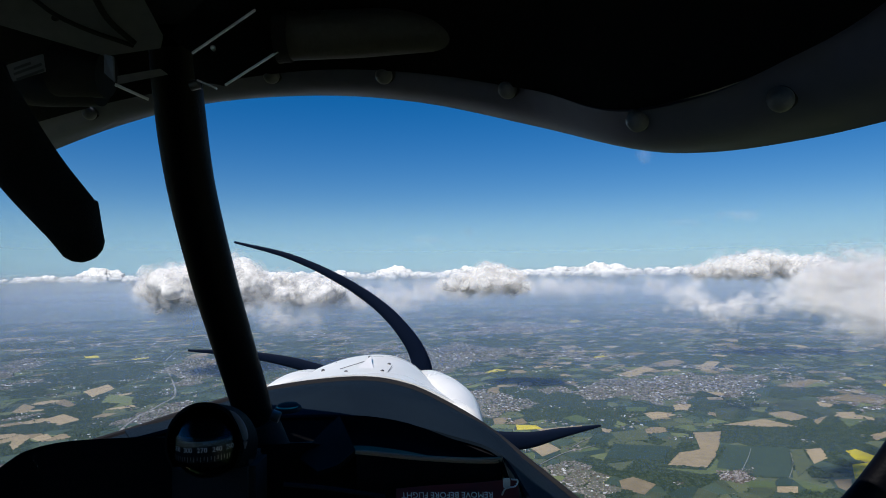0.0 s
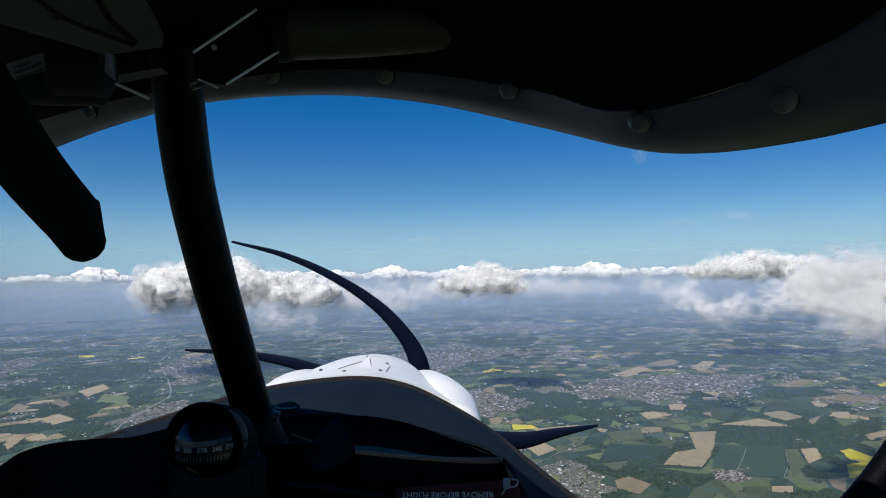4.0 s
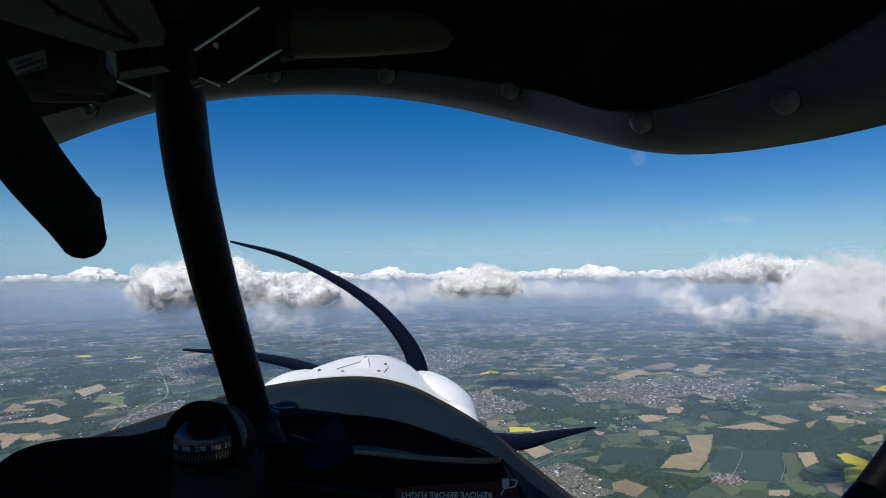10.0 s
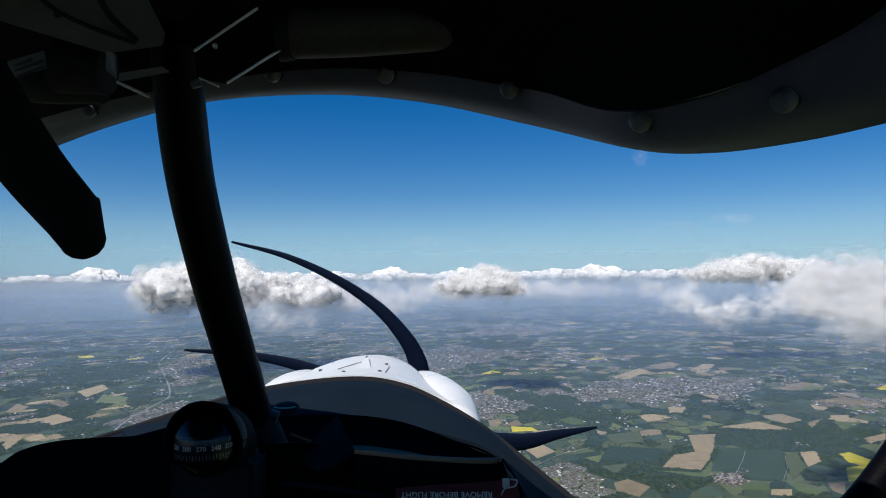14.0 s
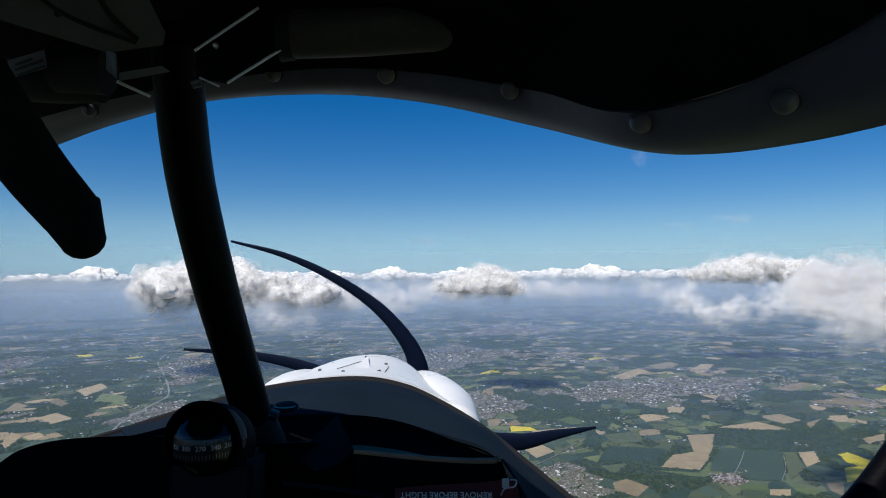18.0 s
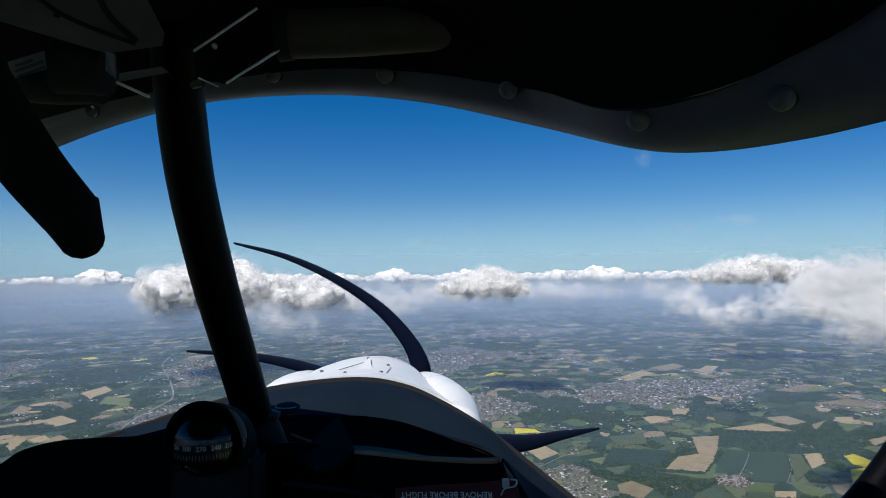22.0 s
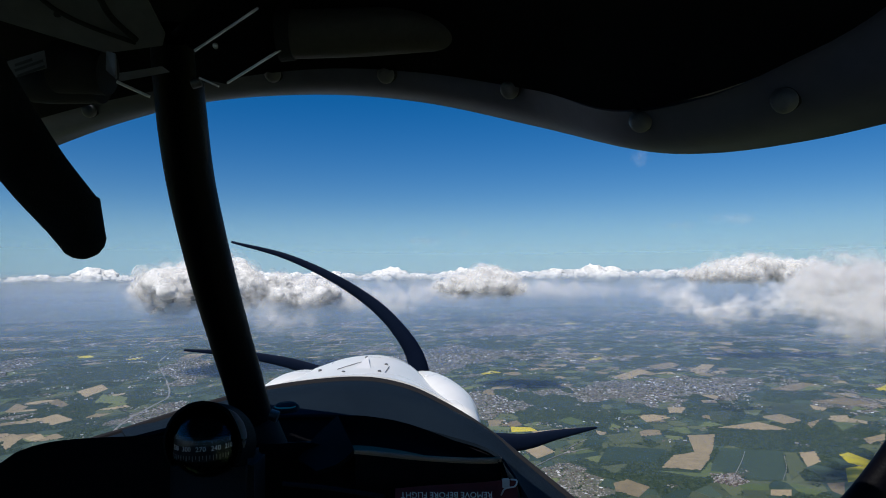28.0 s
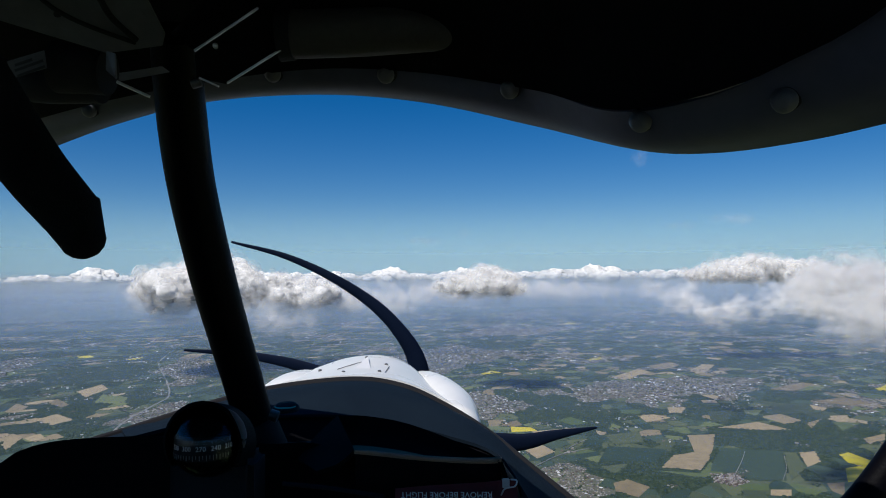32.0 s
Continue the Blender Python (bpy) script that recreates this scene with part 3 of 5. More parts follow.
for p, cell in zip(seeds, cells):
    if len(cell) < 3:
        continue
    poly = [unwarp(q) for q in cell]
    broad = noise.noise(Vector((p[0] / 90, p[1] / 90, 3.1)))
    u = rng.random()
    if any(inside(p, t) for t in TOWNS):
        kind = "town"
    elif any(inside(p, t) for t in WOODS):
        kind = "wood"
    elif broad > 0.3 and u < 0.75:
        kind = "wood"
    elif broad < -0.22 and u < 0.6 and math.hypot(*p) > 330:
        kind = "town"
    else:
        far_off = math.hypot(*p) > 400
        shares = (("soil", 0.10), ("crop", 0.20), ("winter", 0.24), ("meadow", 0.09), ("wood", 0.26), ("town", 0.09), ("rape", 0.003)) if far_off else (("soil", 0.12), ("crop", 0.32), ("winter", 0.31), ("meadow", 0.09), ("wood", 0.157), ("rape", 0.003))
        if p[0] < -0.2 * p[1]:
            shares = (("soil", 0.09), ("crop", 0.22), ("winter", 0.3), ("meadow", 0.05), ("wood", 0.28), ("town", 0.05), ("rape", 0.002))
        kind = rng.choices([k for k, _ in shares], [w for _, w in shares])[0]
    dist = math.hypot(*p)
    if kind == "wood":
        wood_polys.append((poly, dist))
    if kind == "town":
        town_polys.append((poly, dist))
    mat, top = KINDS[kind]
    if dist < 262 and kind not in ("wood", "town") and near_count < 290:
        near_count += 1
        vs, fs = [], []
        slab(vs, fs, poly, top)
        me = bpy.data.meshes.new("field")
        me.from_pydata(vs, [], fs)
        me.materials.append(mat)
        ob = new("field", me)
        ob.parent = ground
        tagged(ob, FIELD_LABELS[kind])
    else:
        slab(*joined[kind], poly, top)
NAMES = {"soil": "soil_fields", "crop": "crop_fields", "meadow": "meadows", "winter": "winter_crop_fields", "rape": "rapeseed_fields", "wood": "forest_floor", "town": "town_ground"}
for kind, (vs, fs) in joined.items():
    if vs:
        me = bpy.data.meshes.new(NAMES[kind])
        me.from_pydata(vs, [], fs)
        m = KINDS[kind][0]
        me.materials.append(m)
        ob = new(NAMES[kind], me)
        ob.parent = ground
        tagged(ob, kind="stuff")
for kind, poly in LANDMARKS:
    vs, fs = [], []
    slab(vs, fs, poly, KINDS[kind][1] + 0.11, 0.99)
    me = bpy.data.meshes.new("field")
    me.from_pydata(vs, [], fs)
    me.materials.append(KINDS[kind][0])
    ob = new("field", me)
    ob.parent = ground
    tagged(ob, FIELD_LABELS[kind])


# ---- woods, houses, roads ----
def scatter(poly, step, rnd):
    xs, ys = [q[0] for q in poly], [q[1] for q in poly]
    x = min(xs)
    ring = [(float(a), float(b)) for a, b in poly]
    while x < max(xs):
        y = min(ys)
        while y < max(ys):
            q = (x + (rnd.random() - 0.5) * step, y + (rnd.random() - 0.5) * step)
            if inside(q, ring):
                yield q
            y += step
        x += step


BOUNDS = [(min(q[0] for q in p), max(q[0] for q in p), min(q[1] for q in p), max(q[1] for q in p), p) for _, p in LANDMARKS]


def landmark_at(q):
    return any(x0 < q[0] < x1 and y0 < q[1] < y1 and inside(q, p) for x0, x1, y0, y1, p in BOUNDS)


vs, fs = [], []
for poly, dist in wood_polys:
    if dist > 900:
        continue
    step = 0.55 + dist * 0.0022
    for x, y in scatter(poly, step, rng):
        if dist < 600 and landmark_at((x, y)):
            continue
        o = len(vs)
        h, w, a = (0.25 + 0.35 * rng.random()) * (0.6 + dist * 0.0012), step * (0.5 + 0.25 * rng.random()), rng.random() * 6
        for k in range(5):
            vs.append((x + w * math.cos(a + k * 1.2566), y + w * math.sin(a + k * 1.2566), 0.0))
        for k in range(5):
            vs.append((x + 0.75 * w * math.cos(a + 0.4 + k * 1.2566), y + 0.75 * w * math.sin(a + 0.4 + k * 1.2566), h * 0.65))
        vs.append((x + 0.1 * w, y, h))
        for k in range(5):
            k2 = (k + 1) % 5
            fs += [(o + k, o + k2, o + 5 + k), (o + k2, o + 5 + k2, o + 5 + k), (o + 5 + k, o + 5 + k2, o + 10)]
# hedges and tree rows along field edges
for p, cell in zip(seeds, cells):
    dist = math.hypot(*p)
    if dist > 700 or len(cell) < 3:
        continue
    poly = [np.array(unwarp(q)) for q in cell]
    grow = 0.8 + dist * 0.0012
    for k in range(len(poly)):
        if rng.random() < 0.62:
            continue
        a, b = poly[k], poly[(k + 1) % len(poly)]
        n = int(np.linalg.norm(b - a) / (0.6 * grow))
        gap = rng.uniform(0.1, 0.75)
        for i in range(n):
            if rng.random() < gap:
                continue
            q = a + (b - a) * (i / max(n, 1))
            if dist < 560 and landmark_at(q):
                continue
            x, y, o = float(q[0]) + rng.uniform(-0.25, 0.25), float(q[1]) + rng.uniform(-0.25, 0.25), len(vs)
            h, w = rng.uniform(0.2, 0.5) * grow, rng.uniform(0.2, 0.5) * grow
            vs += [(x + w * math.cos(j * 1.2566), y + w * math.sin(j * 1.2566), 0.0) for j in range(5)] + [(x, y, h)]
            fs += [(o + j, o + (j + 1) % 5, o + 5) for j in range(5)]
    # copses and single trees out in the fields
    if rng.random() < 0.35:
        for i in range(rng.randint(1, 9)):
            x, y, o = p[0] + rng.gauss(0, 0.9), p[1] + rng.gauss(0, 0.9), len(vs)
            if dist < 560 and landmark_at((x, y)):
                continue
            h, w = rng.uniform(0.25, 0.5) * grow, rng.uniform(0.25, 0.55) * grow
            vs += [(x + w * math.cos(j * 1.2566), y + w * math.sin(j * 1.2566), 0.0) for j in range(5)] + [(x, y, h)]
            fs += [(o + j, o + (j + 1) % 5, o + 5) for j in range(5)]
me = bpy.data.meshes.new("woodland")
me.from_pydata(vs, [], fs)
me.materials.append(CANOPY)
tagged(new("woodland", me), "dark green broadleaf woods and hedgerows between the fields", "forest", kind="stuff")


def house(vs, fs, x, y, w, l, h, a):
    o = len(vs)
    c, s = math.cos(a), math.sin(a)
    for px, py, pz in ((-w, -l, 0), (w, -l, 0), (w, l, 0), (-w, l, 0), (-w, -l, h), (w, -l, h), (w, l, h), (-w, l, h), (0, -l, h * 1.5), (0, l, h * 1.5)):
        vs.append((x + px * c - py * s, y + px * s + py * c, pz))
    fs += [tuple(o + k for k in f) for f in ((0, 1, 5, 4), (1, 2, 6, 5), (2, 3, 7, 6), (3, 0, 4, 7), (4, 5, 8), (6, 7, 9), (5, 6, 9, 8), (7, 4, 8, 9))]


vs, fs = [], []
hv, hf = [], []
for poly, dist in town_polys:
    step = 0.6 + dist * 0.0018
    turn = rng.random() * 3
    for x, y in scatter(poly, step, rng):
        if rng.random() < (0.35 if dist < 400 else 0.55):
            continue
        k = 0.115 + dist * 0.00042
        if rng.random() < 0.05:
            house(hv, hf, x, y, k * rng.uniform(1.2, 2.2), k * rng.uniform(1.5, 3), k * 0.8, turn)
        else:
            house(vs, fs, x, y, k * rng.uniform(0.7, 1.2), k * rng.uniform(0.9, 1.6), k * 0.9, turn + rng.choice((0, 1.57)) + rng.uniform(-0.2, 0.2))
# lone farms
for p in seeds:
    dist = math.hypot(*p)
    spread_out = 0.34 if p[0] < -0.1 * p[1] else 0.2
    if dist < 900 and rng.random() < (0.12 if dist < 280 else spread_out) and not landmark_at(p):
        wide, k = 1.2 + dist * 0.003, 0.7 + dist * 0.0011
        for i in range(rng.randint(2, 8)):
            lot = (hv, hf) if rng.random() < 0.12 else (vs, fs)
            house(*lot, p[0] + rng.gauss(0, wide), p[1] + rng.gauss(0, wide), k * rng.uniform(0.16, 0.36), k * rng.uniform(0.26, 0.6), 0.27 * k, rng.random() * 3)
# village at the edge of the large dark field
for x, y in scatter([(79.5, 207.6), (86.3, 206.8), (88, 199.4), (81.3, 194.4), (77.4, 199.8)], 0.85, rng):
    house(vs, fs, x, y, rng.uniform(0.14, 0.26), rng.uniform(0.2, 0.45), 0.25, rng.random() * 3)
for name, v, f, m, label in (("houses", vs, fs, ROOFS, "small houses with red, grey and pale roofs in towns"), ("industrial_halls", hv, hf, HALLS, "pale flat industrial halls among the houses")):
    me = bpy.data.meshes.new(name)
    me.from_pydata(v, [], f)
    me.materials.append(m)
    tagged(new(name, me), label, "buildings", kind="stuff")


def road(points, width, z=0.3):
    run = spline([(*q, z) for q in points], 8)
    bm = bmesh.new()
    pairs = []
    for i, q in enumerate(run):
        d = (run[min(i + 1, len(run) - 1)] - run[max(i - 1, 0)]).normalized()
        s = Vector((-d.y, d.x, 0)) * width / 2
        pairs.append([bm.verts.new(q + s), bm.verts.new(q - s)])
    for a, b in zip(pairs, pairs[1:]):
        bm.faces.new((a[0], a[1], b[1], b[0]))
    bm.normal_update()
    bmesh.ops.solidify(bm, geom=bm.faces[:], thickness=0.12)
    ob = new("road", bpy.data.meshes.new("road"))
    finish(ob, bm, False)
    ob.data.materials.append(TARMAC)
    return tagged(ob, "pale narrow road winding between the fields", "road", kind="structure")


road([(-114.8, 219.7), (-125.1, 253.2), (-133.9, 285.2), (-137.9, 324.6), (-141.5, 352.1), (-167.4, 411.4), (-202.3, 485.2), (-223.7, 558.5)], 0.9)
road([(27.8, 216.3), (38.1, 230), (49.7, 238.5)], 0.3)
road([(41.7, 237.3), (46.7, 245), (51.7, 251.5)], 0.25)
road([(-64, 531.9), (-54.1, 620.1), (-26.3, 699.5), (9.2, 768.5)], 1.6)
road([(89.3, 326.2), (123.9, 347.7), (180.3, 395.9), (227.7, 423.2), (295.8, 459.4)], 0.6)
road([(80.6, 196.5), (87.7, 208.5), (95.1, 221.5), (100.9, 232.6)], 0.16)
road([(97.7, 200.2), (105, 212.7), (111.4, 227.1)], 0.14)
road([(21.9, 362.7), (59.1, 371.4), (80.7, 359)], 0.7)


# ---- haze and clouds ----
scene.cycles.transparent_max_bounces = 128


def veil_material(name, colour, alpha, top, radius):
    """Painted distance haze: a tinted translucent sheet, thinner with height and uneven towards the port side."""
    m = bpy.data.materials.new(name)
    m.use_nodes = True
    nt = m.node_tree
    nt.nodes.remove(nt.nodes["Principled BSDF"])
    out = nt.nodes["Material Output"]
    tr, m2 = nt.nodes.new("ShaderNodeBsdfTransparent"), nt.nodes.new("ShaderNodeMixShader")
    m1 = nt.nodes.new("ShaderNodeMixShader")
    # one fixed shading normal, so the ring is painted evenly bright all round
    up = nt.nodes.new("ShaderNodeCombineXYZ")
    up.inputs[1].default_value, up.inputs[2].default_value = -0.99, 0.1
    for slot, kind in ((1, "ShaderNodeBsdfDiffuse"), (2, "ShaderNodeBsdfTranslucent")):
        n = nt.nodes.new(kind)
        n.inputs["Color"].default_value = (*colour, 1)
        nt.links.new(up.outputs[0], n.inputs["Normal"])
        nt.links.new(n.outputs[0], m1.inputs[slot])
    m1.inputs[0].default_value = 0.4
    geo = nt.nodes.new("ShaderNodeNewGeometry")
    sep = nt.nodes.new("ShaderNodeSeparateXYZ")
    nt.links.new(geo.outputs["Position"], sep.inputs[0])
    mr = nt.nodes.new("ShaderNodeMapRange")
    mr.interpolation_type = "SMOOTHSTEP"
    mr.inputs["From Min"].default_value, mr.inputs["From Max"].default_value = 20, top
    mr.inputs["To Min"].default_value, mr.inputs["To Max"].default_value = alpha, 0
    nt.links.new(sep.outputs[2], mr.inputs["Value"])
    side_gain = nt.nodes.new("ShaderNodeMapRange")
    side_gain.inputs["From Min"].default_value, side_gain.inputs["From Max"].default_value = -0.45 * radius, 0.15 * radius
    side_gain.inputs["To Min"].default_value, side_gain.inputs["To Max"].default_value = 0.78 + 0.3 * min(1.0, max(0.0, radius - 400) / 400), 0.95
    nt.links.new(sep.outputs[0], side_gain.inputs["Value"])
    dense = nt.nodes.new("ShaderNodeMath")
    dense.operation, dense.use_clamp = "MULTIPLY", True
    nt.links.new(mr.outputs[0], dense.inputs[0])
    nt.links.new(side_gain.outputs[0], dense.inputs[1])
    nt.links.new(dense.outputs[0], m2.inputs[0])
    nt.links.new(tr.outputs[0], m2.inputs[1])
    nt.links.new(m1.outputs[0], m2.inputs[2])
    nt.links.new(m2.outputs[0], out.inputs["Surface"])
    return m


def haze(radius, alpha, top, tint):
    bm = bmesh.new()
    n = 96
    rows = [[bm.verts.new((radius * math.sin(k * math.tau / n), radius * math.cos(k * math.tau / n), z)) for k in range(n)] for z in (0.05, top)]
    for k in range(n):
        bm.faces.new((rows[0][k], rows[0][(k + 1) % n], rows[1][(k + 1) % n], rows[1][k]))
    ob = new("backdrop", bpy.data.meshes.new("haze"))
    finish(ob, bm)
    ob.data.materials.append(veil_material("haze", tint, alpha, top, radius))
    return tagged(ob, "translucent tinted ring painting distance haze over the land", "haze", kind="structure")


# distance haze painted in: rings grow paler with radius, tall outer ones tint the sky
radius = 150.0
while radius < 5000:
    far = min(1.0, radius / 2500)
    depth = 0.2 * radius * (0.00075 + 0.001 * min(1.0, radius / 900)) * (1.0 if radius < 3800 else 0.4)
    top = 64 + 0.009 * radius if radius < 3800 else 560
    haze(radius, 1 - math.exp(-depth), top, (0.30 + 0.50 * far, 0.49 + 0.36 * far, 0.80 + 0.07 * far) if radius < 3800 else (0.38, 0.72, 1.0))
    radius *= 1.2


def cloud_material(name, alpha_low, alpha_high, scale, colour=(1.0, 0.995, 0.98)):
    """Water vapour: scatters to both sides, torn by two sizes of noise; shading normals are bent to the sun to brighten
    its dim sides.
    """
    m = bpy.data.materials.new(name)
    m.use_nodes = True
    nt = m.node_tree
    nt.nodes.remove(nt.nodes["Principled BSDF"])
    d, t, tr = (nt.nodes.new(k) for k in ("ShaderNodeBsdfDiffuse", "ShaderNodeBsdfTranslucent", "ShaderNodeBsdfTransparent"))
    m1, m2 = nt.nodes.new("ShaderNodeMixShader"), nt.nodes.new("ShaderNodeMixShader")
    m1.inputs[0].default_value = 0.3
    geo = nt.nodes.new("ShaderNodeNewGeometry")
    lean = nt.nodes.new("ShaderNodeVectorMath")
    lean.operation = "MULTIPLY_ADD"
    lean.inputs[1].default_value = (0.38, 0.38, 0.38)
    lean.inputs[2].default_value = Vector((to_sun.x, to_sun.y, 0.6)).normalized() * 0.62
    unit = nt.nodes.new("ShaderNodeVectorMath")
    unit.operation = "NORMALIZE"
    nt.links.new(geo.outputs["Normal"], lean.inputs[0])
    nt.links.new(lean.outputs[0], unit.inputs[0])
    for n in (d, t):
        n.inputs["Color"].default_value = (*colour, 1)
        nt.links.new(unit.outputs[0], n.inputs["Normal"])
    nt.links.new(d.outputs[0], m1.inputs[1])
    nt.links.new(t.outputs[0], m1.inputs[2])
    n1 = nt.nodes.new("ShaderNodeTexNoise")
    n1.inputs["Scale"].default_value, n1.inputs["Detail"].default_value, n1.inputs["Roughness"].default_value = scale, 6, 0.62
    nt.links.new(geo.outputs["Position"], n1.inputs["Vector"])
    mr = nt.nodes.new("ShaderNodeMapRange")
    mr.interpolation_type = "SMOOTHSTEP"
    mr.inputs["From Min"].default_value, mr.inputs["From Max"].default_value = 0.33, 0.67
    mr.inputs["To Min"].default_value, mr.inputs["To Max"].default_value = alpha_low, alpha_high
    nt.links.new(n1.outputs["Fac"], mr.inputs["Value"])
    nt.links.new(mr.outputs[0], m2.inputs[0])
    nt.links.new(tr.outputs[0], m2.inputs[1])
    nt.links.new(m1.outputs[0], m2.inputs[2])
    nt.links.new(m2.outputs[0], nt.nodes["Material Output"].inputs["Surface"])
    return m


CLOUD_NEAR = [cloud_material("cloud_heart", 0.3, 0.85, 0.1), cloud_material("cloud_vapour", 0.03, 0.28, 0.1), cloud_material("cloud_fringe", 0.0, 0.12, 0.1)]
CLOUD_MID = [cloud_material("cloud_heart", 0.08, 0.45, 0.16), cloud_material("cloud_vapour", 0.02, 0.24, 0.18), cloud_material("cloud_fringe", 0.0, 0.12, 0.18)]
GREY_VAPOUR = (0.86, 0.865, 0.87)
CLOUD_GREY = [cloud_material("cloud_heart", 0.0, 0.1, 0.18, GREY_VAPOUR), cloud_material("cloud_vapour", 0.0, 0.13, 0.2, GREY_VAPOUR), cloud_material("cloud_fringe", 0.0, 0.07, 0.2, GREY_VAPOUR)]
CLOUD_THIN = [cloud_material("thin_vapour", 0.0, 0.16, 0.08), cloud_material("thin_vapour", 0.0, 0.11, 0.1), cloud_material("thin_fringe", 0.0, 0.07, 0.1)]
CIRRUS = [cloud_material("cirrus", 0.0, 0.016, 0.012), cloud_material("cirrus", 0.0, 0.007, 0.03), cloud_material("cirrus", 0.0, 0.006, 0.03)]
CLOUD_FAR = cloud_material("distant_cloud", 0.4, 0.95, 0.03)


def ball_shape(cuts):
    ball = bmesh.new()
    bmesh.ops.create_icosphere(ball, subdivisions=cuts, radius=1.0)
    shape = np.array([v.co[:] for v in ball.verts]), np.array([[v.index for v in f.verts] for f in ball.faces])
    ball.free()
    return shape


BALL_V, BALL_F = ball_shape(3)
PUFF_V, PUFF_F = ball_shape(2)
# clouds sheared so their fronts slope upward and look sunlit: feet lie nearer than heads
SUN_SHEAR = np.array(((1, 0, 0), (0, 1, 1.3), (0, 0, 1)))


def puff_mesh(name, puffs, draw):
    """Many small uneven puffs in one mesh; puffs are (centre, radius)."""
    vs, fs = [], []
    for i, (at, r) in enumerate(puffs):
        vs.append(at + PUFF_V * r * draw.uniform(0.75, 1.3, (1, 3)) * draw.uniform(0.94, 1.06, (len(PUFF_V), 1)))
        fs.append(PUFF_F + i * len(PUFF_V))
    me = bpy.data.meshes.new(name)
    me.from_pydata(np.concatenate(vs).tolist(), [], np.concatenate(fs).tolist())
    me.shade_smooth()
    return me


def cloud(lobes, billows, mats, label, voxel=1.5, size=0.6, rough=0.22, fluff=1.2, sag=0.5, grains=(8, 14), seed=1):
    """Billows melted into a heart, wrapped in many small puffs of vapour that thin out to a torn rim and trail off below; lobes are (centre, half sizes)."""
    draw = np.random.default_rng(seed)
    volume = np.array([l[1][0] * l[1][1] * l[1][2] for l in lobes])
    base = np.array(lobes[0][0])
    heaps = []
    for i in range(billows):
        c, s = lobes[draw.choice(len(lobes), p=volume / volume.sum())]
        q = draw.normal(size=3)
        q *= draw.random() ** 0.4 / np.linalg.norm(q)
        q[2] = max(q[2], -0.45)
        at = np.array(c) + q * np.array(s) - base
        heaps.append((SUN_SHEAR @ at, min(s) * size * 1.15 * draw.uniform(0.5, 1.25) * (1.2 - 0.6 * np.linalg.norm(q))))
    raw = bpy.data.meshes.new("raw")
    raw.from_pydata(np.concatenate([at + BALL_V * r * 0.85 * (1.2, 1.2, 1) for at, r in heaps]).tolist(), [], np.concatenate([BALL_F + i * len(BALL_V) for i in range(len(heaps))]).tolist())
    tmp = new("tmp", raw)
    rm = tmp.modifiers.new("melt", "REMESH")
    rm.mode, rm.voxel_size = "VOXEL", voxel
    sm = tmp.modifiers.new("soften", "SMOOTH")
    sm.factor, sm.iterations = 0.5, 14
    heart = bpy.data.meshes.new_from_object(tmp.evaluated_get(bpy.context.evaluated_depsgraph_get()))
    bpy.data.objects.remove(tmp)
    k = 2.0 / min(lobes[0][1])
    for v in heart.vertices:
        v.co += v.normal * (rough / k) * (noise.noise(v.co * k) + 0.45 * noise.noise(v.co * k * 2.3) + 0.25 * noise.noise(v.co * k * 5.1))
    heart.materials.clear()
    heart.shade_smooth()
    body, rim = [], []
    for at, r in heaps:
        for many, near, far, small, large, out in ((grains[0], 0.65, 1.1, 0.28, 0.6, body), (grains[1], 0.9, 1.2 * fluff, 0.35, 0.75, rim)):
            for i in range(many):
                d = draw.normal(size=3)
                d /= np.linalg.norm(d)
                if out is rim and d[2] > 0.2 and draw.random() < 0.65:
                    continue
                p = at + d * (1.2, 1.2, 1) * r * draw.uniform(near, far)
                if out is rim and d[2] < 0.2:
                    p[2] -= sag * r * draw.random() ** 2
                out.append((p, r * draw.uniform(small, large)))
    whole = thing("cloud", base, label, "cloud", "clouds near the horizon")
    for name, me, mat in (("vapour_core", heart, mats[0]), ("vapour_layer", puff_mesh("vapour_layer", body, draw), mats[1]), ("vapour_fringe", puff_mesh("vapour_fringe", rim, draw), mats[2])):
        me.materials.append(mat)
        ob = new(name, me)
        ob.parent = whole
        tagged(ob, kind="stuff")
    return whole


def far_bank(az0, az1, dist, base, height, seed):
    """A long row of small distant cumulus heads."""
    rnd = random.Random(seed)
    vs, fs = [], []
    az = az0
    while az < az1:
        big = 0.5 + 0.9 * max(0.0, noise.noise(Vector((az * 0.35, seed, 0))) + 0.35)
        r = height * big * rnd.uniform(0.35, 0.8)
        at = Vector((dist * math.sin(radians(az)), dist * math.cos(radians(az)) + rnd.uniform(-60, 60), base + rnd.uniform(0, 0.8) * height * big))
        o, off = len(vs), Vector((rnd.random() * 50, 0, 0))
        for v in (Vector(q) for q in BALL_V):
            k = 1 + 0.4 * (noise.noise(v * 1.8 + off) + 0.5 * noise.noise(v * 4 + off))
            vs.append(at + Vector((v.x * 1.7, v.y, v.z)) * r * k)
        fs += (BALL_F + o).tolist()
        az += rnd.uniform(0.1, 0.32)
    me = bpy.data.meshes.new("cloud_bank")
    me.from_pydata(vs, [], fs)
    me.shade_smooth()
    me.materials.append(CLOUD_FAR)
    return tagged(new("cloud_bank", me), "long bank of small white cumulus clouds on the horizon", "clouds", kind="stuff")


far_bank(-60, 60, 2600, 50, 26, 3)
far_bank(-25, 40, 2350, 52, 22, 5)

